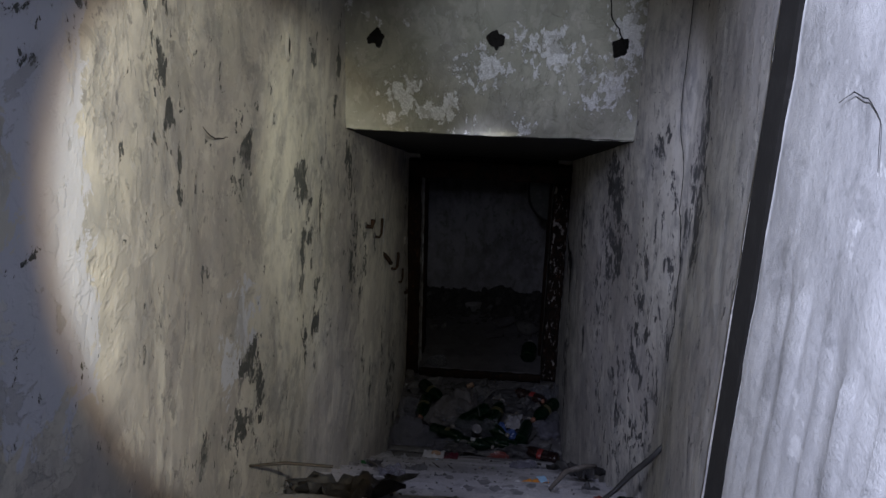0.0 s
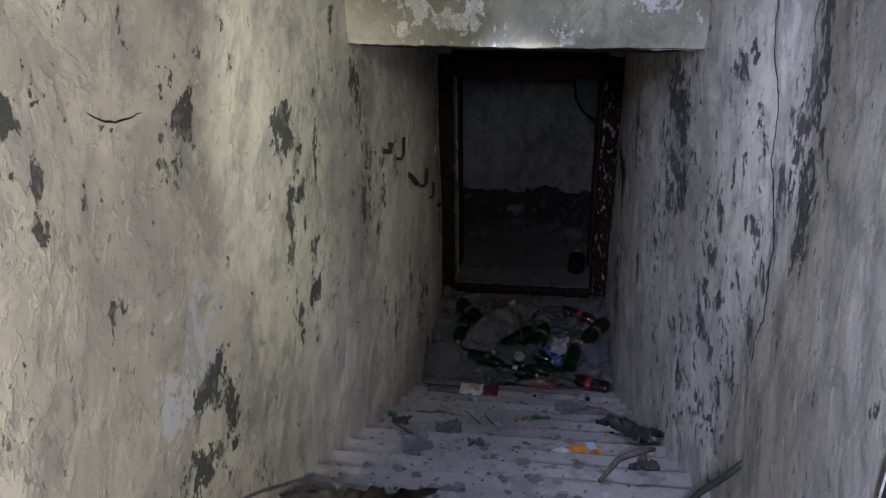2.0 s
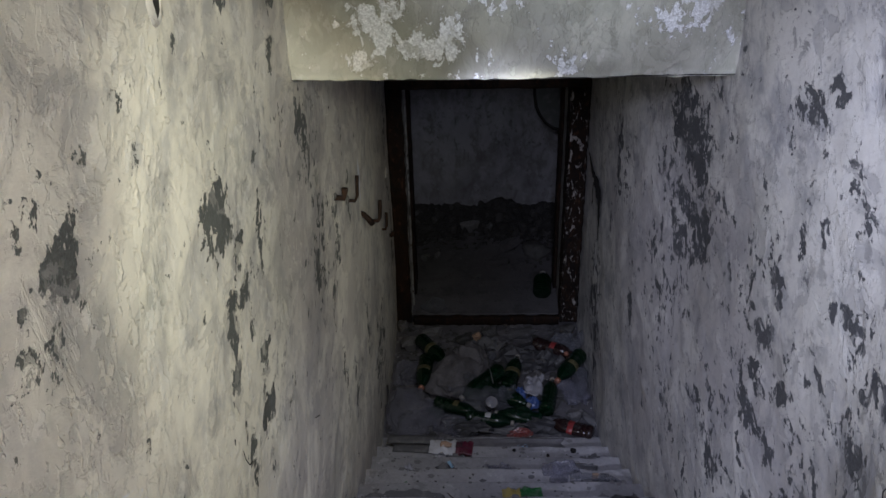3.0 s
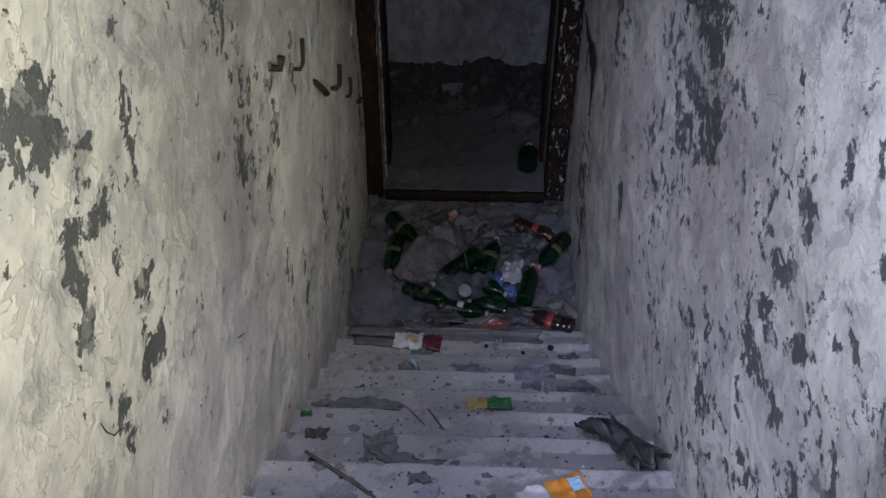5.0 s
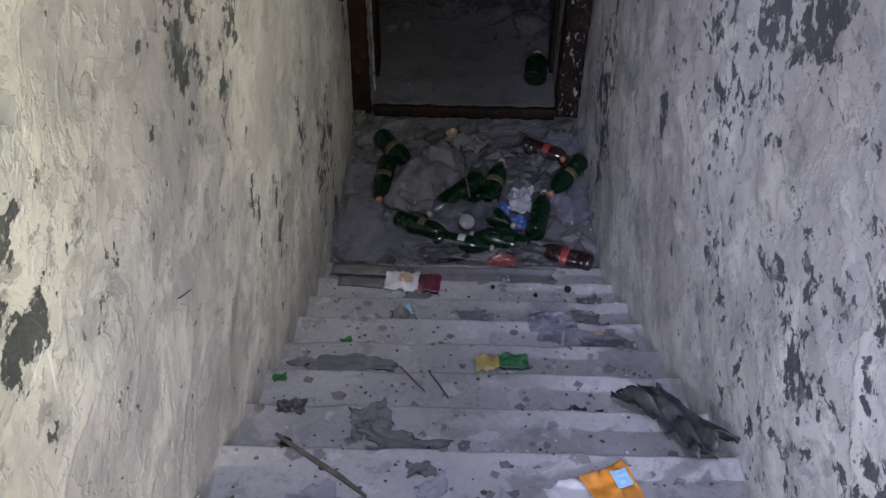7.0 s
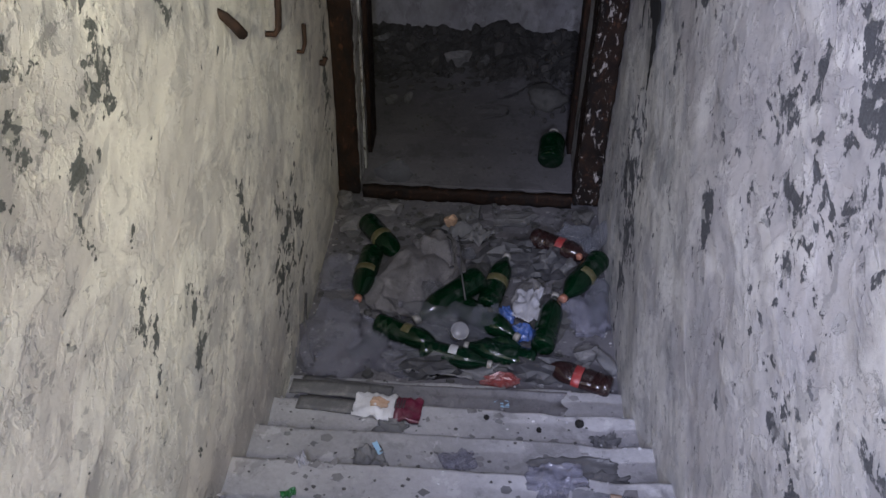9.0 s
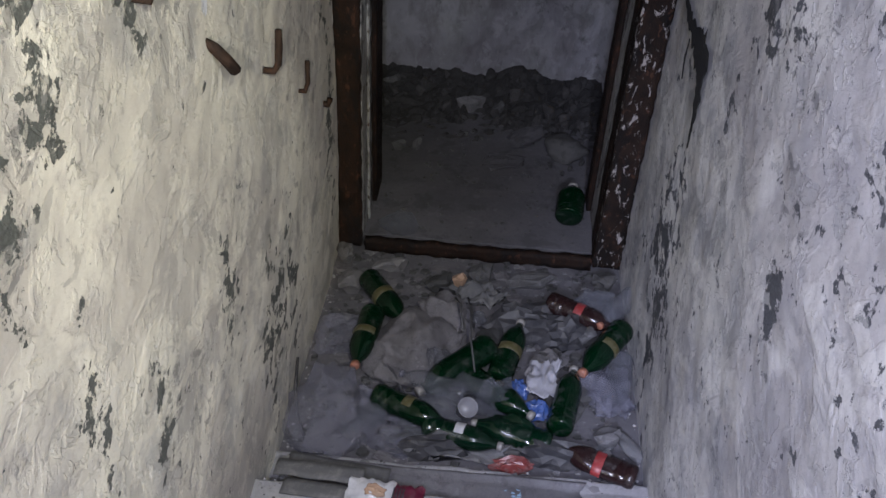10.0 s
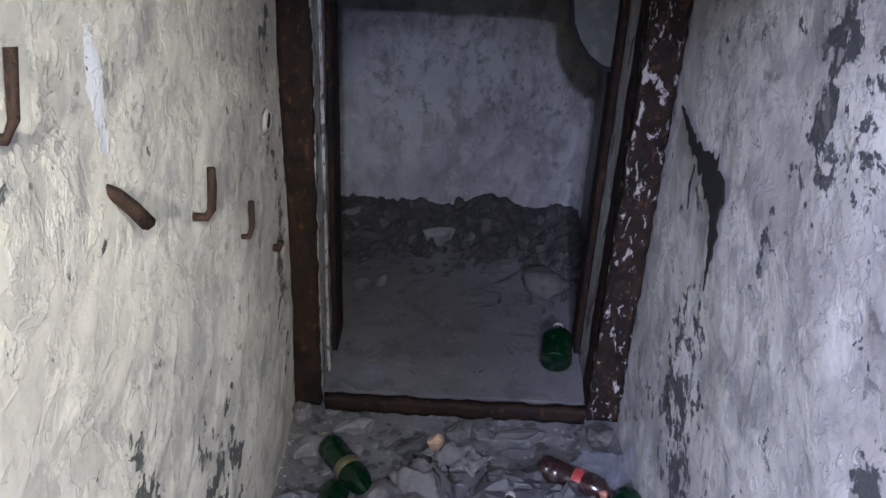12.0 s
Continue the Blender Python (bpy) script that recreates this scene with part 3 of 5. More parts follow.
for i in range(len(edge)):
    j = (i + 1) % len(edge)
    bm.faces.new((front[i], back[i], back[j], front[j]))
part("tin_panel", bm, SHEET, torn, "dull grey-green tin", False)
part("rolled_rim", rough(tube([(x, -0.01, z) for x, z in edge[1:]], 0.014, 6), 0.008, 20), BLACK, torn, "black curled rim")

# ---- handrail stubs and holes in the plaster ----


def stub(name, points, radius, label, socket=True):
    base = Vector(points[0])
    ob = empty(name, Matrix.Translation(base), label, "bracket", "handrail bracket stubs along the wall")
    part("bar", rough(tube([Vector(p) - base for p in points], radius, 7), 0.003, 40), RUSTDARK, ob)
    if socket:
        bm = lump(0.022, 0.03, 0.03, base.y, 2, 0.5)
        bmesh.ops.translate(bm, verts=bm.verts, vec=(-0.005, 0, -0.02))
        part("mortar_plug", bm, STONE, ob, "broken mortar round the bar")
    return ob


stub("bracket_stub", [(-0.462, 6.17, -0.07), (-0.44, 6.19, -0.10), (-0.418, 6.21, -0.14), (-0.398, 6.23, -0.185)], [0.010, 0.016, 0.018, 0.018], "thick rusty cut pipe stub bent out of the wall", False)
stub("bracket_stub", [(-0.47, 6.70, -0.42), (-0.42, 6.70, -0.42), (-0.405, 6.705, -0.40), (-0.40, 6.71, -0.33), (-0.40, 6.715, -0.28)], 0.013, "bent rusty handrail hook in the plaster")
stub("bracket_stub", [(-0.47, 7.13, -0.72), (-0.42, 7.13, -0.72), (-0.41, 7.14, -0.69), (-0.41, 7.15, -0.60)], 0.010, "bent rusty handrail hook in the plaster")
stub("bracket_stub", [(-0.47, 7.55, -1.00), (-0.42, 7.56, -1.01), (-0.41, 7.56, -0.98)], 0.016, "short rusty bar end in the plaster")
stub("bracket_stub", [(-0.47, 5.78, 0.20), (-0.425, 5.79, 0.19), (-0.41, 5.80, 0.22), (-0.41, 5.83, 0.32)], 0.010, "bent rusty handrail hook in the plaster")
stub("bracket_stub", [(-0.47, 5.38, 0.42), (-0.42, 5.39, 0.41), (-0.41, 5.39, 0.46)], 0.016, "short rusty bar end in the plaster")


def wall_hole(side, y, z, ry, rz, seed):
    """A broken pocket in the plaster: a ragged rim round a flat bottom painted black as shade."""
    x = line_at(LEFT if side < 0 else RIGHT, y)
    ob = empty("wall_hole", pose(x, y, z), "ragged dark hole broken into the plaster", "hole", "holes in the plaster")
    bm = bmesh.new()
    n = 14
    rings = []
    for r, d in ((1.25, -0.001), (1.0, 0.012), (0.8, 0.006), (0.0, 0.003)):
        ring = []
        for k in range(n):
            a = 2 * math.pi * k / n
            wob = 1 + 0.35 * noise.noise(Vector((math.cos(a) * 1.3, math.sin(a) * 1.3, seed)))
            ring.append(bm.verts.new((-side * d, ry * r * wob * math.cos(a), rz * r * wob * math.sin(a))))
        rings.append(ring)
    for r0, r1 in zip(rings[:2], rings[1:3]):
        for k in range(n):
            bm.faces.new((r0[k], r0[(k + 1) % n], r1[(k + 1) % n], r1[k]))
    part("rim", bm, WALL_L if side < 0 else WALL_R, ob)
    bm = bmesh.new()
    bm.faces.new([bm.verts.new((-side * 0.007, 0.85 * v.y, 0.85 * v.z)) for v in [Vector((0, ry * (1 + 0.35 * noise.noise(Vector((math.cos(a) * 1.3, math.sin(a) * 1.3, seed)))) * math.cos(a), rz * (1 + 0.35 * noise.noise(Vector((math.cos(a) * 1.3, math.sin(a) * 1.3, seed)))) * math.sin(a))) for a in [2 * math.pi * k / n for k in range(n)]]])
    part("pocket", bm, BLACK, ob, "black disc painted as shade in the hole")


wall_hole(-1, 7.60, -0.50, 0.05, 0.035, 1)
wall_hole(-1, 3.45, 1.86, 0.03, 0.05, 2)


def crack(name, parent, points, widths, normal, label, lip=0.005, jag=0.012):
    """A gaping crack: a ragged dark slit lying on the plaster with a thin raised lip, its shaded depth painted black.
    """
    bm = bmesh.new()
    pts, nor = [], Vector(normal)
    for i in range(len(points) - 1):
        a, b = Vector(points[i]), Vector(points[i + 1])
        m = max(2, int((b - a).length / 0.02))
        pts += [(a.lerp(b, k / m), widths[i] + (widths[i + 1] - widths[i]) * k / m) for k in range(m)]
    pts.append((Vector(points[-1]), widths[-1]))
    rows = []
    for i, (p, w) in enumerate(pts):
        d = (pts[min(i + 1, len(pts) - 1)][0] - pts[max(i - 1, 0)][0]).normalized()
        s = d.cross(nor).normalized()
        j = s * jag * noise.noise(p * 14) + s * 0.6 * jag * noise.noise(p * 45)
        wa, wb = w * (1 + 0.9 * noise.noise(p * 30)), w * (1 + 0.9 * noise.noise(p * 30 + Vector((5, 5, 5))))
        rows.append([bm.verts.new(p + j + s * wa + nor * 0.001), bm.verts.new(p + j + s * wa * 0.8 + nor * lip), bm.verts.new(p + j - s * wb * 0.8 + nor * lip), bm.verts.new(p + j - s * wb + nor * 0.001)])
    for r0, r1 in zip(rows, rows[1:]):
        for k in range(3):
            bm.faces.new((r0[k], r0[k + 1], r1[k + 1], r1[k]))
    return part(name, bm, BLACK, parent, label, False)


crack("crack", bpy.data.objects["wall_left"], [(-0.464, 3.49, 0.575), (-0.464, 3.497, 0.535), (-0.464, 3.525, 0.49), (-0.464, 3.56, 0.47)], [0.001, 0.002, 0.002, 0.001], (1, 0, 0), "thin curved crack", 0.002, 0.004)
crack("crack", bpy.data.objects["wall_left"], [(-0.462, 4.417, -0.104), (-0.462, 4.466, -0.139), (-0.462, 4.518, -0.174)], [0.001, 0.002, 0.001], (1, 0, 0), "thin curved crack", 0.002, 0.004)
crack("crack", bpy.data.objects["wall_left"], [(-0.452, 2.32, 1.79), (-0.454, 2.43, 1.73), (-0.456, 2.56, 1.70)], [0.001, 0.003, 0.001], (1, 0, 0), "thin curved crack", 0.002, 0.006)


def on_right(y, z, out=0.012):
    return (line_at(RIGHT, y) - out, y, z)


crack("crack", wall_right, [on_right(*p) for p in ((7.70, -0.40), (7.45, -0.45), (7.28, -0.45), (7.12, -0.47), (7.08, -0.56), (7.05, -0.68), (7.04, -0.78))], [0.004, 0.035, 0.06, 0.085, 0.05, 0.02, 0.002], (-1, 0, 0), "gaping black crack in the plaster")
crack("crack", wall_right, [on_right(*p) for p in ((7.40, -0.50), (7.42, -0.58), (7.38, -0.66))], [0.002, 0.008, 0.002], (-1, 0, 0), "thin crack")
crack("crack", wall_right, [on_right(*p, 0.009) for p in ((3.703, 2.4), (3.683, 1.643), (3.64, 1.556), (3.586, 1.5), (3.513, 1.427), (3.466, 1.327), (3.469, 1.252), (3.364, 1.247), (3.292, 1.223), (3.234, 1.164), (3.16, 1.164), (3.112, 1.087), (3.081, 1.007), (3.052, 0.922), (3.127, 0.805), (3.112, 0.711))], [0.004, 0.004, 0.005, 0.005, 0.004, 0.003, 0.003, 0.005, 0.005, 0.004, 0.005, 0.006, 0.005, 0.004, 0.001, 0.002], (-1, 0, 0), "long upright settlement crack", 0.003, 0.02)
head_wall = bpy.data.objects["wall_header"]
crack("crack", head_wall, [(0.93, 4.712, 2.05), (0.96, 4.712, 1.88), (1.03, 4.712, 1.78), (1.06, 4.712, 1.74)], [0.004, 0.003, 0.004, 0.002], (0, -1, 0), "thin crack")
entrance = bpy.data.objects["wall_entrance"]
crack("crack", entrance, [(0.976, 1.35, 2.12), (0.975, 1.29, 2.15), (0.975, 1.23, 2.155), (0.974, 1.17, 2.13), (0.974, 1.14, 2.06)], [0.0006, 0.001, 0.001, 0.001, 0.0006], (-1, 0, 0), "thin crack", 0.0015, 0.006)
for x, z, seed in ((-0.29, 1.725, 3), (0.355, 1.735, 7), (1.02, 1.72, 9)):
    ob = empty("bolt_hole", pose(x, 4.715, z), "rough dark hole in the green lintel wall", "hole", "row of holes in the lintel wall")
    bm = lump(0.04, 0.012, 0.042, seed, 4, 0.7)
    bmesh.ops.translate(bm, verts=bm.verts, vec=(0, 0, -0.03))
    # Dark lump painted as the shaded inside of an uncut hole.
    part("pocket", bm, BLACK if x != 0.355 else RECESS_BLACK, ob)

# ---- litter: materials ----
GREEN = plastic("green_plastic", (0.002, 0.017, 0.006), 0.4, 0.03)
DARKGREEN = plastic("dark_green_plastic", (0.003, 0.017, 0.008), 0.3, 0.1)
BROWN = plastic("brown_plastic", (0.022, 0.011, 0.011), 0.25, 0.12)
CLEAR = plastic("clear_plastic", (0.24, 0.25, 0.29), 0.55, 0.05, 0.38, 0.4)
FILM = plastic("cloudy_film", (0.27, 0.27, 0.33), 0.5, 0.04, 0.50, 0.6)
CAP = plain("orange_cap", (0.26, 0.11, 0.07), 0.4, 0.4)
WHITECAP = plain("white_cap", (0.20, 0.19, 0.18), 0.45, 0.5)
LABEL = plain("printed_label", (0.065, 0.058, 0.022), 0.4, 0.5, 45)
WHITELABEL = plain("white_label", (0.40, 0.40, 0.42), 0.5, 0.5, 30)
REDLABEL = plain("red_label", (0.20, 0.022, 0.022), 0.4, 0.35, 30)
ORANGE = plain("orange_print", (0.62, 0.25, 0.03), 0.35, 0.3, 16)
WHITE = plain("white_print", (0.50, 0.50, 0.52), 0.35, 0.55, 16)
MAROON = plain("maroon_print", (0.085, 0.009, 0.026), 0.35, 0.3, 16)
PACKGREEN = plain("green_print", (0.02, 0.11, 0.03), 0.35, 0.4, 20)
YELLOW = plain("yellow_print", (0.34, 0.27, 0.08), 0.4, 0.5, 20)
BLUE = plain("blue_plastic", (0.04, 0.075, 0.22), 0.25, 0.4, 30)
SKYBLUE = plain("pale_blue_print", (0.25, 0.40, 0.55), 0.4, 0.2, 10)
PAPER = plain("dirty_paper", (0.25, 0.25, 0.28), 0.8, 0.45, 20)
CARD = plain("wet_cardboard", (0.36, 0.24, 0.16), 0.9, 0.4, 12)
RAG = plain("black_rubber_rag", (0.030, 0.030, 0.034), 0.6, 0.25, 16)
RAGGREY = plain("grey_rag", (0.10, 0.10, 0.105), 0.85, 0.5, 16)
WOOD = plain("weathered_board", (0.085, 0.084, 0.086), 0.9, 0.5, 22)
STICK = plain("dry_stick", (0.07, 0.06, 0.052), 0.9, 0.4, 30)
REDBIT = plain("red_plastic", (0.15, 0.035, 0.032), 0.35, 0.7, 30)

# ---- bottles on the landing ----


def bottle(p, q, rise, body, cap, label_mat, size, label, crush=0.0, pitch=0.0, group="bottles thrown onto the landing", fat=1.0, lean=1.0):
    """A plastic bottle lying with its base towards p and its neck towards q."""
    (x0, y0), (x1, y1) = p, q
    length, r = 0.35 * size * lean, 0.054 * size * fat
    yaw = math.degrees(math.atan2(y1 - y0, x1 - x0))
    mid = ((x0 + x1) / 2, (y0 + y1) / 2)
    z = ground(mid[1]) + r * (1 - 0.3 * crush) + rise
    ob = empty("plastic_bottle", pose(*mid, z, 0, -pitch, yaw) @ pose(-length / 2, 0, 0), label, "bottle", group)
    prof = [(0, 0.35), (0.0, 0.72), (0.02, 0.92), (0.06, 1.0), (0.11, 1.0), (0.13, 0.94), (0.15, 1.0), (0.22, 1.0), (0.24, 0.94), (0.26, 0.99), (0.33, 0.98), (0.40, 0.97), (0.52, 0.97), (0.60, 1.0), (0.67, 0.96), (0.74, 0.84), (0.80, 0.66), (0.86, 0.45), (0.90, 0.31), (0.945, 0.30)]
    bm = lathe([(x * length, k * r) for x, k in prof], 18)
    seed = x0 * 17 + y0 * 31

    def squash(b):
        for v in b.verts:
            f = math.sin(math.pi * min(1, v.co.x / (0.8 * length))) if v.co.x < 0.8 * length else 0.0
            dent = noise.noise(Vector((v.co.x * 14, seed, v.co.y * 9)))
            v.co.z *= 1 - crush * f * (0.55 + 0.5 * dent)
            v.co.y *= 1 + 0.25 * crush * f
            v.co += Vector((0, 1, 1)) * 0.25 * crush * f * r * dent

    squash(bm)
    part("body", bm, body, ob)
    if label_mat:
        bm = lathe([(x * length, k * r) for x, k in ((0.40, 0.975), (0.405, 1.0), (0.45, 1.005), (0.51, 1.005), (0.515, 0.98))], 18)
        squash(bm)
        torn_off = [f for f in bm.faces if len(f.verts) > 4 or math.cos(math.atan2(f.calc_center_median().z, f.calc_center_median().y) - 1.0 - 1.2 * math.sin(seed)) < 0.15]
        bmesh.ops.delete(bm, geom=torn_off, context="FACES")
        part("label", bm, label_mat, ob, "printed band label")
    bm = lathe([(x * length, k * r) for x, k in ((0.935, 0.30), (0.937, 0.37), (0.99, 0.37), (1.0, 0.33))], 12)
    part("cap", bm, cap, ob, "screw cap")
    return ob


bottle((-0.22, 7.48), (-0.03, 7.22), 0.05, GREEN, WHITECAP, LABEL, 1.1, "green plastic bottle lying among rubble on the landing", 0.1)
bottle((-0.17, 7.24), (-0.20, 6.86), 0.06, GREEN, CAP, LABEL, 1.1, "green plastic bottle with gold label and orange cap", 0.1)
bottle((0.37, 7.02), (0.13, 6.78), 0.06, GREEN, WHITECAP, None, 1.25, "large dented green plastic bottle without a label", 0.15, -4)
bottle((0.45, 6.90), (0.54, 7.24), 0.05, GREEN, WHITECAP, LABEL, 1.1, "green plastic bottle with torn label on rubble", 0.12, 5)
bottle((0.33, 6.87), (0.57, 6.70), 0.05, GREEN, WHITECAP, LABEL, 1.1, "green plastic bottle crushed under other rubbish", 0.35)
bottle((1.02, 7.26), (0.84, 6.98), 0.05, GREEN, CAP, LABEL, 1.15, "green plastic bottle with orange cap against the wall", 0.1)
bottle((0.72, 6.64), (0.79, 6.98), 0.04, GREEN, WHITECAP, None, 1.1, "green plastic bottle lying beside blue film", 0.1)
bottle((-0.04, 6.70), (0.20, 6.60), 0.05, GREEN, CAP, LABEL, 1.05, "green plastic bottle with gold label, half buried", 0.15)
bottle((0.18, 6.58), (0.44, 6.52), 0.03, DARKGREEN, WHITECAP, WHITELABEL, 1.0, "dark green bottle with a white label", 0.1)
bottle((0.63, 6.57), (0.40, 6.62), 0.03, DARKGREEN, WHITECAP, None, 1.0, "crushed dark green plastic bottle", 0.4)
bottle((0.79, 8.12), (0.82, 8.40), 0.02, GREEN, WHITECAP, None, 1.0, "squat green plastic bottle lying in the doorway", 0.15, 14, "bottle in the doorway", 1.45, 0.72)
bottle((0.70, 7.42), (0.98, 7.28), 0.06, BROWN, WHITECAP, REDLABEL, 1.05, "brown plastic bottle with a red label", 0.1)
bottle((1.00, 6.44), (0.74, 6.54), 0.02, BROWN, WHITECAP, REDLABEL, 1.0, "crushed brown bottle with faded red label", 0.55)
bottle((1.08, 7.50), (0.94, 7.30), 0.08, CLEAR, CAP, None, 0.95, "clear plastic bottle against the wall", 0.2)
bottle((1.02, 7.10), (0.98, 6.82), 0.02, CLEAR, FILM, None, 1.0, "crumpled clear plastic bottle", 0.4)
bottle((-0.18, 6.54), (0.02, 6.75), 0.03, CLEAR, FILM, None, 0.95, "crumpled clear plastic bottle beside a bag", 0.35)
bottle((0.26, 6.76), (0.06, 6.82), 0.09, CLEAR, FILM, None, 0.9, "crumpled clear plastic bottle on the heap", 0.45)
bottle((0.76, 5.43), (1.05, 5.40), 0.0, CLEAR, WHITECAP, CARD, 0.9, "crumpled clear plastic bottle with a tan printed label", 0.3, 0, "bottle on the steps")
bottle((0.98, 2.74), (1.16, 2.73), 0.0, DARKGREEN, WHITECAP, SKYBLUE, 0.8, "small dark bottle on an upper step", 0.2, 0, "bottle on the steps")

# ---- stones, slabs and bags on the landing ----


SACK = concrete("dusty_sacking", (0.135, 0.128, 0.136), (0.072, 0.068, 0.073), 3.0)


def stone(x, y, sx, sy, sz, seed, label, material=STONE, rz=0.0, name="concrete_lump", group="broken concrete on the landing", facet=0.8, rise=0.0, category="rubble", detail=3):
    bm = lump(sx, sy, sz, seed, detail, 0.55 if facet else 0.35, facet * 0.86)
    if name == "cement_sack":
        for v in bm.verts:
            fold = abs(noise.noise(Vector((v.co.x * 5 + v.co.y * 3, v.co.y * 2 - v.co.x * 1, seed)))) + 0.15 * abs(noise.noise(v.co * 17 + Vector((seed, 0, 0))))
            v.co.z = max(-0.01, v.co.z * (1.1 - 0.75 * fold) )
    if facet:
        rough(rough(bm, 0.016, 13.0, seed), 0.006, 45.0, seed)
    ob = part(name, bm, material, None, "", facet == 0)
    ob.matrix_basis = pose(x, y, ground(y) + rise, 0, 0, rz)
    return tagged(ob, label, category, group)


sacking = stone(0.05, 7.06, 0.19, 0.26, 0.10, 1.3, "large grey slumped lump of dusty cement sacking", SACK, -30, "cement_sack", facet=0.0, detail=5, category="sack")
stone(0.18, 7.27, 0.13, 0.17, 0.10, 2.1, "rounded grey lump of dusty cement sacking", SACK, 20, "cement_sack", facet=0.0, detail=5, category="sack")
stone(0.67, 7.03, 0.11, 0.20, 0.05, 3.4, "flat grey slab of broken concrete", rz=-12, facet=0.65)
stone(0.60, 7.70, 0.20, 0.11, 0.03, 4.4, "flat pale slab of broken plaster by the sill", rz=12, facet=0.6)
stone(0.33, 7.70, 0.09, 0.11, 0.05, 5.2, "dark grey piece of broken concrete by the sill", rz=30, facet=0.7)
stone(0.98, 7.71, 0.08, 0.12, 0.05, 6.0, "dark grey piece of concrete against the wall", DARKSTONE, -10, facet=0.7)
stone(-0.14, 7.72, 0.13, 0.08, 0.04, 7.7, "flat grey piece of broken concrete", rz=8, facet=0.6)
stone(0.12, 7.58, 0.10, 0.07, 0.05, 8.8, "dark grey piece of broken concrete", DARKSTONE, 30, facet=0.7)
stone(0.86, 7.28, 0.08, 0.09, 0.06, 9.1, "grey piece of broken concrete", rz=40, facet=0.7)
stone(0.22, 7.63, 0.05, 0.05, 0.04, 9.9, "small broken piece of brick", CARD, 10, facet=0.7)
stone(-0.33, 7.55, 0.10, 0.16, 0.05, 10.4, "flat pale piece of fallen plaster", rz=15, facet=0.6)
stone(-0.40, 7.75, 0.06, 0.09, 0.06, 11.4, "pale piece of fallen plaster in the corner", rz=35, facet=0.7)
stone(0.93, 6.66, 0.10, 0.09, 0.05, 12.2, "grey flat stone under a bottle", rz=20, facet=0.6)
stone(0.10, 6.56, 0.14, 0.07, 0.05, 13.0, "dark crumpled clod on the landing edge", DARKSTONE, -5)
stone(0.60, 6.56, 0.16, 0.06, 0.04, 14.0, "dark clod on the landing edge", DARKSTONE, 4)
stone(0.40, 7.20, 0.07, 0.09, 0.05, 15.0, "dark clod between the bottles", DARKSTONE, 44)
stone(0.30, 6.98, 0.2, 0.2, 0.04, 16.0, "dark heap of dirt under the bottles", DARKSTONE, 4)
stone(0.75, 6.85, 0.15, 0.15, 0.035, 17.0, "dark heap of dirt under the bottles", DARKSTONE, 64)
stone(1.03, 6.63, 0.035, 0.09, 0.025, 18.0, "flat grey shoe sole", RAGGREY, 30, "shoe_sole", "loose rubbish on the landing", 0.0, 0.0, "shoe sole")

def crumple(name, x, y, sx, sy, sz, seed, material, label, category, rz=0.0, rise=0.0, folds=6.0, group="loose rubbish on the landing"):
    """A bag or film, puffed and creased."""
    bm = bmesh.new()
    bmesh.ops.create_icosphere(bm, subdivisions=3, radius=1.0)
    for v in bm.verts:
        v.co += 0.20 * Vector(noise.noise_vector(v.co * 7 + Vector((seed, seed, 0))))
        n = abs(noise.noise(v.co * 1.3 + Vector((seed, 0, 0)))) + 0.7 * abs(noise.noise(v.co * folds * 0.42 + Vector((0, seed, 0)))) + 0.10 * abs(noise.noise(v.co * folds + Vector((0, 0, seed))))
        v.co *= 0.72 + 0.62 * n
        v.co = Vector((v.co.x * sx, v.co.y * sy, max(-0.25, v.co.z) * sz + 0.25 * sz))
    ob = part(name, bm, material, None, "", False)
    ob.matrix_basis = pose(x, y, ground(y) + rise, 0, 0, rz)
    return tagged(ob, label, category, group)


crumple("plastic_bag", -0.27, 6.62, 0.20, 0.22, 0.16, 2.0, FILM, "crumpled cloudy grey plastic bag against the wall", "bag", 15)
crumple("plastic_bag", -0.30, 7.14, 0.15, 0.11, 0.12, 4.0, FILM, "crumpled clear plastic film beside bottles", "bag", 30)
crumple("black_bag", 0.57, 7.35, 0.17, 0.10, 0.12, 6.0, RAG, "crumpled matt black rubbish bag", "bag", 14)
crumple("plastic_bag", 0.02, 6.54, 0.13, 0.07, 0.08, 8.0, FILM, "dusty crumpled plastic film", "bag", -10)
crumple("plastic_bag", 0.20, 6.70, 0.10, 0.08, 0.13, 8.8, CLEAR, "crumpled clear plastic film among the bottles", "bag", -10, 0.02)
crumple("blue_film", 0.62, 6.74, 0.065, 0.045, 0.06, 9.0, BLUE, "crumpled bright blue plastic film", "film", 10, 0.05)
crumple("blue_film", 0.545, 6.85, 0.04, 0.05, 0.05, 10.0, BLUE, "crumpled bright blue plastic film", "film", 40, 0.06)
crumple("red_wrapper", 0.53, 6.47, 0.09, 0.035, 0.05, 11.0, REDBIT, "crumpled shiny red wrapper on the landing edge", "wrapper", 3)
crumple("red_wrapper", 0.98, 7.22, 0.03, 0.03, 0.05, 12.0, REDBIT, "small crumpled red wrapper", "wrapper", 3, 0.06)
crumple("plastic_bag", -0.12, 6.70, 0.11, 0.09, 0.08, 31.0, FILM, "dusty crumpled plastic film between bottles", "bag", 50)
crumple("plastic_bag", 0.44, 6.76, 0.09, 0.06, 0.12, 32.0, CLEAR, "crumpled clear plastic film on the heap", "bag", 20, 0.04)
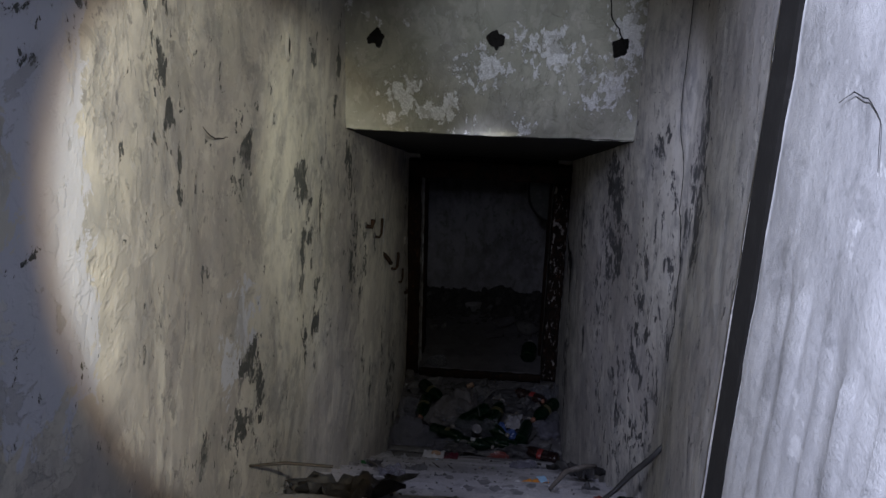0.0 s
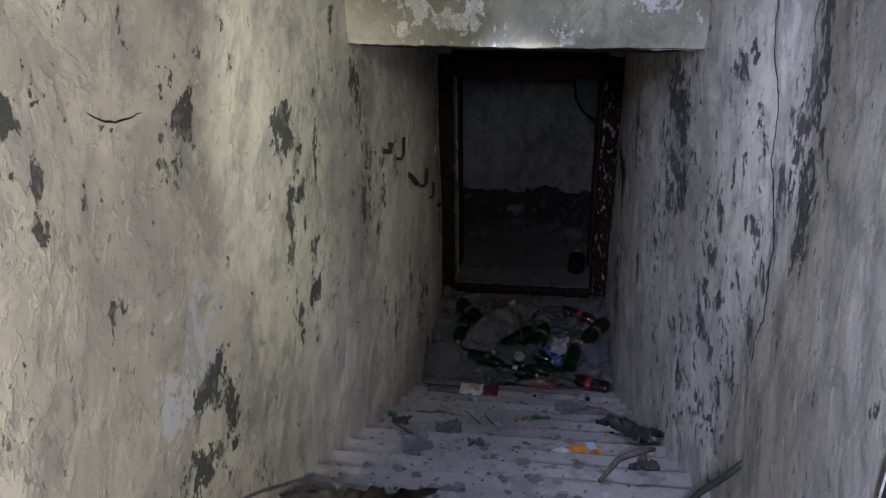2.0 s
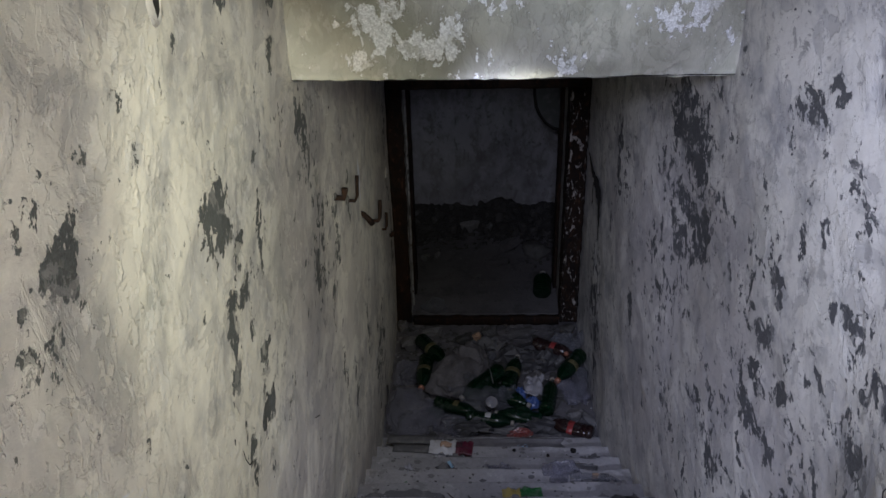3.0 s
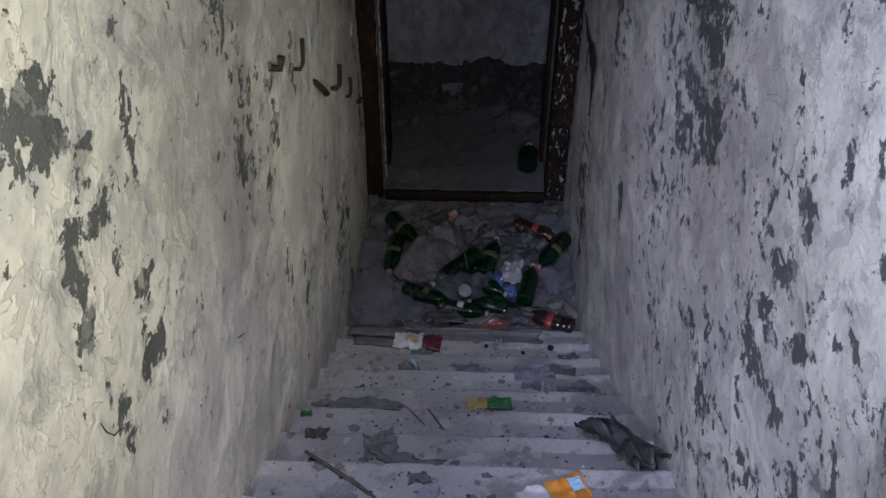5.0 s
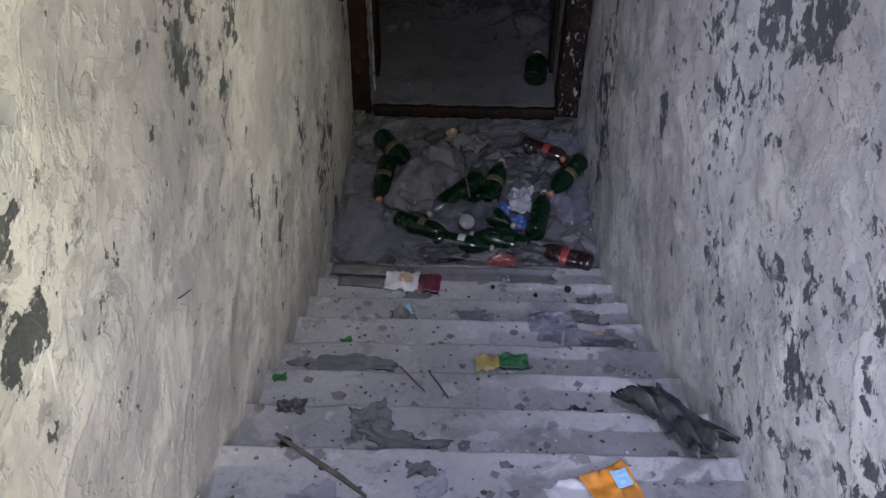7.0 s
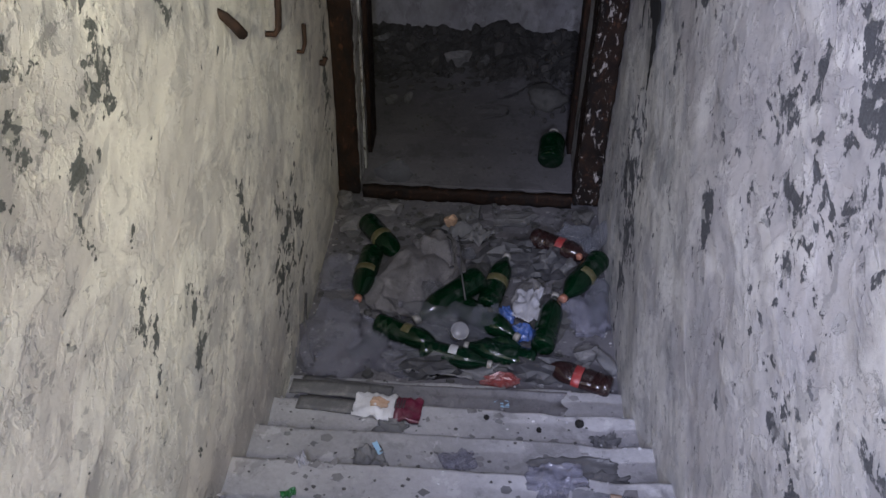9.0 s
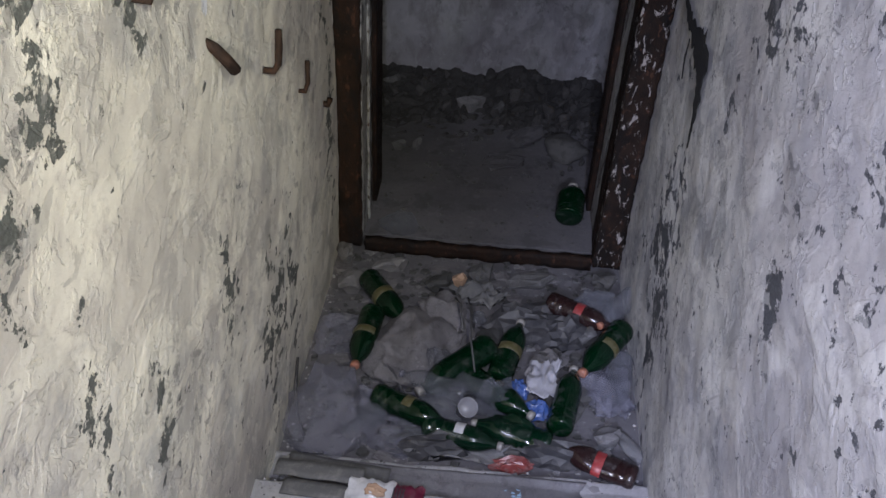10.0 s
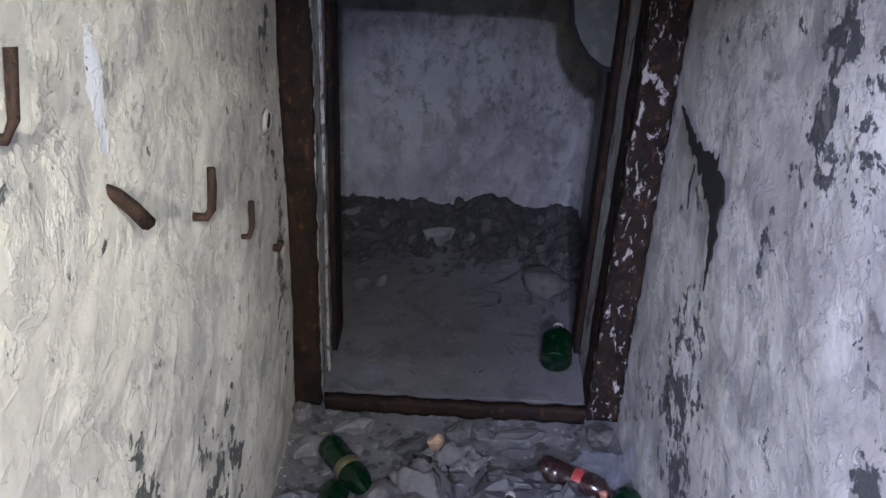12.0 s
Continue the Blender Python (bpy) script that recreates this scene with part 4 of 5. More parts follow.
crumple("plastic_bag", 0.93, 6.94, 0.12, 0.10, 0.08, 33.0, FILM, "dusty crumpled plastic film by the wall", "bag", -20)
crumple("plastic_bag", 0.16, 6.94, 0.08, 0.07, 0.12, 34.0, CLEAR, "crumpled clear plastic film on the heap", "bag", 70, 0.03)
crumple("plastic_bag", 0.90, 7.42, 0.10, 0.06, 0.14, 35.0, CLEAR, "crumpled clear plastic film against the wall", "bag", 0, 0.05)
crumple("black_bag", 0.68, 6.54, 0.16, 0.07, 0.09, 36.0, RAG, "crumpled black plastic bag at the landing edge", "bag", -5)
crumple("black_bag", 0.20, 6.52, 0.18, 0.06, 0.09, 37.0, RAG, "crumpled black plastic bag at the landing edge", "bag", 5)
crumple("black_bag", 0.76, 7.28, 0.12, 0.08, 0.12, 38.0, RAG, "crumpled dark plastic bag under bottles", "bag", 25)
crumple("clear_cup", -0.13, 7.99, 0.10, 0.07, 0.09, 13.0, CLEAR, "crushed clear plastic cup on the threshold", "cup")
crumple("clear_cup", 0.34, 7.26, 0.035, 0.035, 0.05, 14.0, CLEAR, "crushed small clear plastic cup", "cup", 0, 0.1)


def sheet_thing(name, x, y, w, d, seed, material, label, category, rz=0.0, tilt=0.0, rise=0.012, wave=0.02, ragged=0.3, group="loose rubbish on the steps", thick=0.003):
    """A flat torn or folded piece: cloth, paper, bark, card."""
    bm = bmesh.new()
    n = 16
    tops, lows = [], []
    for i in range(n + 1):
        for j in range(n + 1):
            u, v = i / n * 2 - 1, j / n * 2 - 1
            pull = 1 + ragged * noise.noise(Vector((u * 1.6 + seed, v * 1.6, 1))) + 0.4 * ragged * noise.noise(Vector((u * 5 + seed, v * 5, 2)))
            z = wave * (abs(noise.noise(Vector((u * 1.5, v * 1.5, seed)))) * 2 + 0.8 * abs(noise.noise(Vector((u * 4, v * 4, seed)))))
            tops.append(bm.verts.new((u * w / 2 * pull, v * d / 2 * pull, z + thick)))
            lows.append(bm.verts.new((u * w / 2 * pull, v * d / 2 * pull, z)))
    for i in range(n):
        for j in range(n):
            a, b, c, e = i * (n + 1) + j, (i + 1) * (n + 1) + j, (i + 1) * (n + 1) + j + 1, i * (n + 1) + j + 1
            bm.faces.new((tops[a], tops[b], tops[c], tops[e]))
            bm.faces.new((lows[e], lows[c], lows[b], lows[a]))
    rim = [i * (n + 1) for i in range(n + 1)] + [n * (n + 1) + j for j in range(1, n + 1)] + [i * (n + 1) + n for i in range(n - 1, -1, -1)] + [j for j in range(n - 1, 0, -1)]
    for k in range(len(rim)):
        a, b = rim[k], rim[(k + 1) % len(rim)]
        bm.faces.new((lows[a], lows[b], tops[b], tops[a]))
    ob = part(name, bm, material)
    ob.matrix_basis = pose(x, y, ground(y) + rise, tilt, 0, rz)
    return tagged(ob, label, category, group)


sheet_thing("paper_sheet", 0.65, 6.91, 0.13, 0.20, 1, PAPER, "crumpled dirty white paper on the heap", "paper", -8, 0, 0.09, 0.03, 0.4, "loose rubbish on the landing")
sheet_thing("paper_sheet", 0.37, 7.07, 0.08, 0.08, 2, PAPER, "small dirty white paper scrap", "paper", 20, 0, 0.11, 0.02, 0.3, "loose rubbish on the landing")
sheet_thing("black_rag", 0.995, 4.60, 0.14, 0.40, 3, RAG, "torn black rubber rag draped over steps", "rag", 26, -24, 0.10, 0.05, 0.5)
sheet_thing("black_rag", 0.66, 4.78, 0.22, 0.08, 4, RAG, "small torn black rag on a step", "rag", 10, 0, 0.0, 0.04, 0.6)
sheet_thing("grey_rag", 0.10, 4.55, 0.26, 0.09, 5, RAGGREY, "dusty grey rag on a step", "rag", -8, 0, 0.0, 0.03, 0.7)
sheet_thing("grey_rag", -0.02, 4.65, 0.13, 0.12, 6, RAGGREY, "dusty grey rag on a step", "rag", 18, 0, 0.0, 0.03, 0.5)
sheet_thing("bark_strip", -0.19, 5.15, 0.38, 0.055, 7, RAGGREY, "dark curled strip of bark on a step", "bark", 0, 0, 0.0, 0.03, 0.4)
sheet_thing("dark_rag", 0.88, 5.62, 0.30, 0.16, 8, RAGGREY, "dusty dark rag near the wall", "rag", 4, 0, 0.0, 0.02, 0.6)
sheet_thing("dark_rag", 0.92, 5.42, 0.20, 0.07, 9, RAG, "dark crumpled foil on a step", "rag", 2, 0, 0.0, 0.02, 0.5)
sheet_thing("grey_rag", 0.02, 5.68, 0.12, 0.14, 11, RAGGREY, "dusty grey wrapper on a step", "rag", 30, 0, 0.0, 0.03, 0.5)
sheet_thing("foil_scrap", 0.045, 5.74, 0.02, 0.06, 12, SKYBLUE, "pale blue foil scrap", "scrap", 30, 0, 0.035, 0.004, 0.2)
sheet_thing("paper_scrap", 0.52, 6.30, 0.09, 0.04, 13, SKYBLUE, "pale blue paper scrap on a step", "paper", 4, 0, 0.002, 0.006, 0.2)
sheet_thing("cardboard_scrap", -0.08, 5.88, 0.09, 0.035, 14, ORANGE, "orange printed card scrap", "scrap", 10, 0, 0.002, 0.008, 0.3)
sheet_thing("grey_rag", 0.06, 5.98, 0.13, 0.10, 15, RAGGREY, "grey dusty rag under a packet", "rag", -20, 0, 0.0, 0.025, 0.5)
sheet_thing("red_scrap", 0.15, 5.86, 0.08, 0.04, 16, MAROON, "dark red torn wrapper scrap", "scrap", -5, 0, 0.0, 0.02, 0.4)
sheet_thing("black_bag", -0.15, 2.98, 0.42, 0.13, 17, RAG, "torn black plastic bag on an upper step", "bag", 8, 0, 0.0, 0.07, 0.5)
sheet_thing("black_bag", -0.35, 2.88, 0.16, 0.10, 18, RAG, "torn black plastic bag against the wall", "bag", -20, 0, 0.0, 0.05, 0.5)
sheet_thing("yellow_scrap", -0.17, 3.12, 0.07, 0.07, 19, YELLOW, "torn yellow wrapper scrap", "scrap", 20, 0, 0.0, 0.03, 0.3)
sheet_thing("yellow_scrap", -0.02, 3.20, 0.08, 0.06, 20, YELLOW, "torn yellow wrapper scrap", "scrap", -10, 0, 0.0, 0.03, 0.3)
sheet_thing("cardboard_scrap", 0.42, 2.78, 0.10, 0.13, 21, CARD, "folded brown cardboard scrap", "cardboard", 30, 20, 0.03, 0.05, 0.3)
sheet_thing("blue_scrap", 0.34, 2.76, 0.09, 0.05, 22, SKYBLUE, "blue and white wrapper scrap", "scrap", -15, 10, 0.01, 0.04, 0.3)
sheet_thing("red_scrap", 0.88, 3.02, 0.15, 0.05, 23, REDBIT, "faded red plastic scrap", "scrap", 6, 0, 0.0, 0.02, 0.4)
sheet_thing("red_scrap", 0.36, 2.60, 0.06, 0.04, 24, REDBIT, "faded red plastic scrap", "scrap", 6, 0, 0.0, 0.02, 0.4)
sheet_thing("board_piece", -0.32, 2.62, 0.30, 0.12, 25, PAPER, "torn pale board on an upper step", "board", 5, 4, 0.0, 0.015, 0.2)
sheet_thing("dark_rag", 0.08, 3.12, 0.12, 0.06, 26, RAG, "dark crumpled rag on an upper step", "rag", 12, 0, 0.0, 0.03, 0.5)
sheet_thing("grey_rag", -0.12, 3.95, 0.16, 0.14, 27, RAGGREY, "dusty grey rag on a step", "rag", 40, 0, 0.0, 0.03, 0.5)
sheet_thing("dark_rag", 0.98, 4.05, 0.14, 0.10, 28, RAG, "dark crumpled rag near the wall", "rag", 40, 0, 0.0, 0.03, 0.5)
sheet_thing("plastic_film", -0.12, 4.13, 0.14, 0.11, 29, FILM, "flat torn clear plastic film on a step", "film", 20, 0, 0.0, 0.02, 0.25)
sheet_thing("leaf_scrap", 0.36, 5.06, 0.05, 0.035, 30, PACKGREEN, "small green plastic scrap", "scrap", 30, 0, 0.0, 0.02, 0.3)
sheet_thing("leaf_scrap", -0.40, 4.95, 0.05, 0.03, 31, PACKGREEN, "small dark green scrap", "scrap", 10, 0, 0.0, 0.02, 0.3)

sheet_thing("dark_cloth", 0.28, 6.53, 0.45, 0.14, 60, RAGGREY, "dark dusty cloth along the landing edge", "cloth", 2, 0, 0.0, 0.05, 0.5, "loose rubbish on the landing")
sheet_thing("dark_cloth", 0.80, 6.58, 0.26, 0.10, 61, RAGGREY, "dark dusty cloth under a bottle", "cloth", -6, 0, 0.0, 0.04, 0.5, "loose rubbish on the landing")
sheet_thing("dark_cloth", 0.30, 7.52, 0.26, 0.16, 62, RAGGREY, "dark dusty cloth between stones", "cloth", 12, 0, 0.0, 0.06, 0.5, "loose rubbish on the landing")
sheet_thing("plastic_film", 0.97, 6.92, 0.20, 0.26, 63, FILM, "torn clear plastic film by the wall", "film", 12, 0, 0.0, 0.06, 0.4, "loose rubbish on the landing")
sheet_thing("plastic_film", -0.02, 6.66, 0.28, 0.12, 64, FILM, "torn clear plastic film on the landing", "film", -12, 0, 0.02, 0.07, 0.4, "loose rubbish on the landing")
sheet_thing("plastic_film", 0.70, 5.55, 0.20, 0.10, 65, FILM, "torn dusty plastic film on a step", "film", 5, 0, 0.0, 0.03, 0.25)
sheet_thing("plastic_film", 0.35, 5.72, 0.14, 0.08, 66, FILM, "torn dusty plastic film on a step", "film", 15, 0, 0.0, 0.03, 0.25)
sheet_thing("dark_rag", 0.95, 5.98, 0.10, 0.06, 67, RAGGREY, "dark clod of rag near the wall", "rag", 15, 0, 0.0, 0.04, 0.5)
sheet_thing("red_scrap", 0.60, 5.88, 0.07, 0.03, 68, REDBIT, "faded red scrap on a step", "scrap", 8, 0, 0.0, 0.01, 0.4)
sheet_thing("grey_rag", 0.16, 4.36, 0.09, 0.05, 69, RAGGREY, "grey dusty scrap on a step", "rag", 8, 0, 0.0, 0.02, 0.5)
sheet_thing("paper_scrap", 0.20, 4.30, 0.10, 0.06, 70, PAPER, "torn pale paper scrap on a step", "paper", 30, 0, 0.0, 0.015, 0.5)
sheet_thing("dark_rag", -0.30, 4.70, 0.09, 0.05, 71, RAG, "small dark rag on a step", "rag", -10, 0, 0.0, 0.02, 0.4)
sheet_thing("paper_scrap", 0.46, 3.40, 0.06, 0.04, 72, PAPER, "torn white paper scrap on a step", "paper", 30, 0, 0.0, 0.02, 0.4)
sheet_thing("red_scrap", 0.02, 3.62, 0.07, 0.04, 73, REDBIT, "faded red scrap on a step", "scrap", 8, 0, 0.0, 0.02, 0.4)
sheet_thing("plastic_film", 0.10, 3.45, 0.18, 0.08, 74, FILM, "torn dusty plastic film on a step", "film", 15, 0, 0.0, 0.03, 0.25)
for x, y, r, seed in ((0.85, 6.07, 0.018, 1), (0.68, 6.03, 0.012, 2), (0.46, 6.08, 0.012, 3), (-0.36, 6.14, 0.014, 4), (0.92, 4.90, 0.012, 5), (-0.30, 4.55, 0.02, 6)):
    stone(x, y, r, r, r, seed, "small dark knob of dirt on a step", BLACK if seed != 4 else REDBIT, 0, "small_lump", "small lumps on the steps", 0.0, 0.002, "lump", 2)

# ---- wrappers on the steps ----


def packet(x, y, length, width, rz, rise, pieces, label, tilt=0.0, seed=0.0, puff=0.03):
    """A crumpled food wrapper in printed sections: pieces are (from, to, material, label) along its length."""
    ob = empty("food_wrapper", pose(x, y, ground(y) + rise, tilt, 0, rz), label, "wrapper", "food wrappers on the steps")
    n = 10
    for a, b, mat, what in pieces:
        bm = bmesh.new()
        m = max(3, int((b - a) * 22))
        rings = []
        for i in range(m + 1):
            u = a + (b - a) * i / m
            ring = []
            for k in range(2 * n):
                ang = math.pi * k / n
                v = math.cos(ang)
                thick = puff * (1 - abs(2 * u - 1) ** 3) * (0.6 + 0.5 * noise.noise(Vector((u * 4 + seed, v * 2, 0))))
                p = Vector(((u - 0.5) * length, v * width / 2 * (1 + 0.1 * noise.noise(Vector((u * 5, v, seed)))), math.sin(ang) * thick + puff * 0.6))
                p += Vector((0, 0.3, 1)) * 0.026 * noise.noise(Vector((u * 8 + seed, v * 4, 3))) + Vector((0, 0, 1)) * 0.012 * noise.noise(Vector((u * 22 + seed, v * 11, 3)))
                ring.append(bm.verts.new(p))
            rings.append(ring)
        for r0, r1 in zip(rings, rings[1:]):
            for k in range(2 * n):
                bm.faces.new((r0[k], r0[(k + 1) % (2 * n)], r1[(k + 1) % (2 * n)], r1[k]))
        bm.faces.new(rings[0][::-1]), bm.faces.new(rings[-1])
        part(what.replace(" ", "_"), bm, mat, ob, "", True)
    return ob


packet(0.04, 6.09, 0.29, 0.13, -6, 0.005, [(0, 0.62, WHITE, "white panel"), (0.62, 1, MAROON, "maroon end")], "crumpled white and maroon food wrapper on a step", seed=1)
packet(0.455, 5.18, 0.22, 0.075, 4, 0.0, [(0, 0.45, YELLOW, "gold end"), (0.45, 1, PACKGREEN, "green panel")], "shiny green and gold wrapper on a step", seed=4, puff=0.02)
packet(0.685, 4.26, 0.27, 0.17, 22, 0.01, [(0, 0.42, WHITE, "white panel"), (0.42, 1, ORANGE, "orange panel")], "crumpled orange and white snack packet", seed=7, puff=0.045)
packet(1.02, 4.17, 0.22, 0.12, 8, 0.01, [(0, 0.6, WHITE, "white panel"), (0.6, 1, MAROON, "brown end")], "crumpled white and brown wrapper near the wall", seed=9)
sheet_thing("printed_patch", 0.01, 6.09, 0.07, 0.05, 41, CARD, "tan printed picture on a wrapper", "label", -6, 0, 0.052, 0.003, 0.5, "food wrappers on the steps")
sheet_thing("printed_patch", 0.755, 4.30, 0.05, 0.06, 42, SKYBLUE, "pale blue printed patch on a packet", "label", 20, 0, 0.085, 0.003, 0.1, "food wrappers on the steps")

for i in range(4):
    ob = sheet_thing("printed_line", 0.075 + 0.012 * i, 6.085, 0.006, 0.05 - 0.006 * (i % 2), 50 + i, RAG, "dark printed line on a wrapper", "label", -6, 0, 0.057, 0.001, 0.05, "food wrappers on the steps", 0.001)

MAT = concrete("dust_caked_mat", (0.17, 0.165, 0.175), (0.10, 0.097, 0.104), 2.0)
sheet_thing("floor_mat", 0.22, 6.285, 1.16, 0.20, 80, MAT, "grey dust-caked mat lying along the bottom step", "mat", 0, 0, 0.002, 0.006, 0.10)
sheet_thing("grey_rag", 0.78, 5.70, 0.34, 0.13, 81, RAGGREY, "flat grey dusty sheet near the wall", "rag", 3, 0, 0.001, 0.010, 0.4)
sheet_thing("plastic_film", 0.70, 5.52, 0.10, 0.16, 82, FILM, "flat torn clear plastic pouch on a step", "film", -12, 0, 0.001, 0.012, 0.15)
sheet_thing("leaf_scrap", -0.22, 5.42, 0.05, 0.03, 83, PACKGREEN, "small green plastic scrap", "scrap", 25, 0, 0.0, 0.015, 0.3)
sheet_thing("leaf_scrap", 0.22, 5.40, 0.07, 0.04, 84, PACKGREEN, "torn dark green plastic scrap", "scrap", -25, 0, 0.0, 0.015, 0.5)
sheet_thing("paper_scrap", -0.20, 5.56, 0.04, 0.05, 85, PAPER, "small torn white paper scrap", "paper", 40, 0, 0.0, 0.015, 0.4)
crumple("black_bag", 0.56, 7.30, 0.20, 0.10, 0.10, 90.0, RAG, "crumpled matt black rubbish bag behind bottles", "bag", 6, 0.02)
crumple("plastic_bag", 0.10, 6.56, 0.12, 0.07, 0.09, 91.0, CLEAR, "crumpled clear plastic film at the landing edge", "bag", 12)
crumple("plastic_bag", 0.52, 6.62, 0.14, 0.08, 0.08, 92.0, DARKGREEN, "crumpled dark green plastic on the heap", "bag", -18, 0.02)
bottle((0.24, 6.86), (0.44, 6.76), 0.08, CLEAR, WHITECAP, None, 0.85, "crushed clear plastic bottle across the heap", 0.45)

# the plastic cup on the heap
CUPWHITE = plain("cloudy_white_plastic", (0.17, 0.17, 0.19), 0.3, 0.5, 40)
cup = empty("plastic_cup", pose(0.30, 6.66, -1.94, 34, 0, 24), "white plastic cup lying open on the heap", "cup")
bm = bmesh.new()
prof = [(0.0, 0.0), (0.028, 0.0), (0.030, 0.004), (0.041, 0.095), (0.044, 0.097), (0.044, 0.100), (0.039, 0.098), (0.028, 0.008), (0.0, 0.006)]
rings = [[bm.verts.new((r * math.cos(2 * math.pi * k / 20), r * math.sin(2 * math.pi * k / 20), z)) for k in range(20)] for r, z in prof]
for r0, r1 in zip(rings, rings[1:]):
    for k in range(20):
        bm.faces.new((r0[k], r0[(k + 1) % 20], r1[(k + 1) % 20], r1[k]))
bmesh.ops.remove_doubles(bm, verts=bm.verts, dist=1e-5)
part("cup_body", bm, CUPWHITE, cup)

# ---- boards, sticks and cables ----
for i, (y, z, w, tl) in enumerate(((6.185, -1.835, 0.075, 0.34), (6.095, -1.835, 0.07, 0.30), (6.33, -2.005, 0.10, 0.42))):
    bm = fine_box(-tl / 2, tl / 2, -w / 2, w / 2, 0, 0.009, 0.02)
    ob = part("board_strip", rough(bm, 0.005, 12, i), WOOD)
    ob.matrix_basis = pose(-0.22 + 0.02 * i, y, z + 0.003, 0, 0, -2 - 2 * i)
    tagged(ob, "weathered grey board strip lying on a step", "board", "board strips on the bottom steps")


def twig(points, radius, label, material=STICK, name="stick", category="stick"):
    base = Vector(points[0])
    ob = part(name, rough(tube([Vector(p) - base for p in points], radius, 6), 0.004, 25, base.x), material)
    ob.matrix_basis = Matrix.Translation(base)
    return tagged(ob, label, category, "sticks and cables among the rubbish")


twig([(-0.30, 4.47, -0.79), (-0.20, 4.40, -0.79), (-0.08, 4.32, -0.79), (0.0, 4.26, -0.79)], [0.007, 0.009, 0.009, 0.005], "dry grey stick lying across a step")
twig([(0.16, 5.00, -1.14), (0.20, 4.93, -1.13), (0.24, 4.83, -1.08)], [0.003, 0.004, 0.003], "thin dry twig on a step")
twig([(0.05, 5.02, -1.14), (0.10, 4.96, -1.14), (0.15, 4.90, -1.14)], [0.003, 0.004, 0.003], "thin dry twig on a step")
twig([(0.28, 7.30, -1.85), (0.30, 7.12, -1.78), (0.31, 6.96, -1.80), (0.34, 6.82, -1.86)], [0.004, 0.005, 0.005, 0.004], "thin dark wire standing out of the heap", RAG, "wire", "wire")
twig([(0.22, 7.28, -1.84), (0.25, 7.15, -1.76), (0.27, 7.02, -1.80)], [0.004, 0.005, 0.004], "thin dark wire standing out of the heap", RAG, "wire", "wire")
twig([(-0.17, 7.02, -1.98), (-0.10, 6.95, -1.93), (-0.02, 6.86, -1.95), (0.04, 6.76, -1.99)], [0.005, 0.006, 0.006, 0.005], "thin black hose among bottles", RAG, "hose", "hose")
twig([(-0.44, 6.80, -1.85), (-0.43, 6.68, -1.92), (-0.40, 6.58, -2.0), (-0.36, 6.52, -2.03)], [0.006, 0.008, 0.008, 0.008], "black torn strip along the wall foot", RAG, "rubber_strip", "rubber strip")
twig([(1.17, 3.02, 0.42), (1.10, 3.04, 0.30), (1.03, 3.06, 0.20), (0.97, 3.05, 0.12), (0.90, 3.03, 0.07)], [0.010, 0.013, 0.013, 0.011, 0.008], "dark bent cable coming out of the wall", RAG, "cable", "cable")
twig([(0.74, 3.56, -0.26), (0.82, 3.66, -0.22), (0.92, 3.72, -0.22), (0.98, 3.76, -0.24)], [0.009, 0.014, 0.016, 0.010], "short dark stick on the steps")
twig([(-0.46, 2.60, 0.44), (-0.33, 2.62, 0.45), (-0.15, 2.63, 0.44)], [0.006, 0.008, 0.006], "dark stick along an upper step")

# ---- cellar rubble ----
CELLAR = concrete("cellar_rubble", (0.05, 0.047, 0.047), (0.022, 0.021, 0.021), 3.0, vary=True)
bm = bmesh.new()
net = [[bm.verts.new((x, y, -2.07 + max(0.0, y - 9.22 + 0.12 * noise.noise(Vector((x * 2, y, 1)))) * (0.17 + 0.14 * noise.noise(Vector((x * 3, 0, 4)))) + 0.05 * abs(noise.noise(Vector((x * 11, y * 11, 0)))) + 0.03 * noise.noise(Vector((x * 27, y * 27, 0))))) for y in spread(9.1, 9.92, 0.03)] for x in spread(-1.45, 1.08, 0.03)]
for r0, r1 in zip(net, net[1:]):
    for k in range(len(r0) - 1):
        bm.faces.new((r0[k], r1[k], r1[k + 1], r0[k + 1]))
tagged(part("rubble_bank", bm, CELLAR, None, "", False), "dark bank of dirt and rubble against the cellar wall", "rubble", kind="stuff")
rubble_kinds = []
for k in range(6):
    ob = part("rubble_stone", lump(0.10, 0.085, 0.08, 20.0 + k * 1.7, 2, 0.6, 0.55), CELLAR, None, "", False)
    rubble_kinds.append(tagged(ob, "dark broken masonry lump in the cellar rubble", "rubble", "rubble against the far wall"))
rng = random.Random(4)
spots = [(rng.uniform(-0.75, 1.02), rng.uniform(9.25, 9.84), rng.uniform(0.3, 0.95)) for _ in range(130)] + [(rng.uniform(0.45, 1.0), rng.uniform(8.75, 9.4), rng.uniform(0.25, 0.6)) for _ in range(24)]
for i, (x, y, s) in enumerate(spots):
    m = pose(x, y, -2.05 + max(0.0, (y - 9.25) * 0.13), rng.uniform(-20, 20), rng.uniform(-20, 20), rng.uniform(0, 360)) @ Matrix.Scale(s, 4)
    if i < 6:
        rubble_kinds[i].matrix_basis = m
    else:
        copy_thing(rubble_kinds[i % 6], m)
stone(0.17, 9.50, 0.13, 0.08, 0.07, 30.0, "pale broken brick lump in the rubble", STONE, 10, "brick_lump", "pale lumps in the cellar", 0.7)
stone(0.36, 9.48, 0.07, 0.06, 0.05, 31.0, "pale broken brick lump in the rubble", STONE, 50, "brick_lump", "pale lumps in the cellar", 0.7)
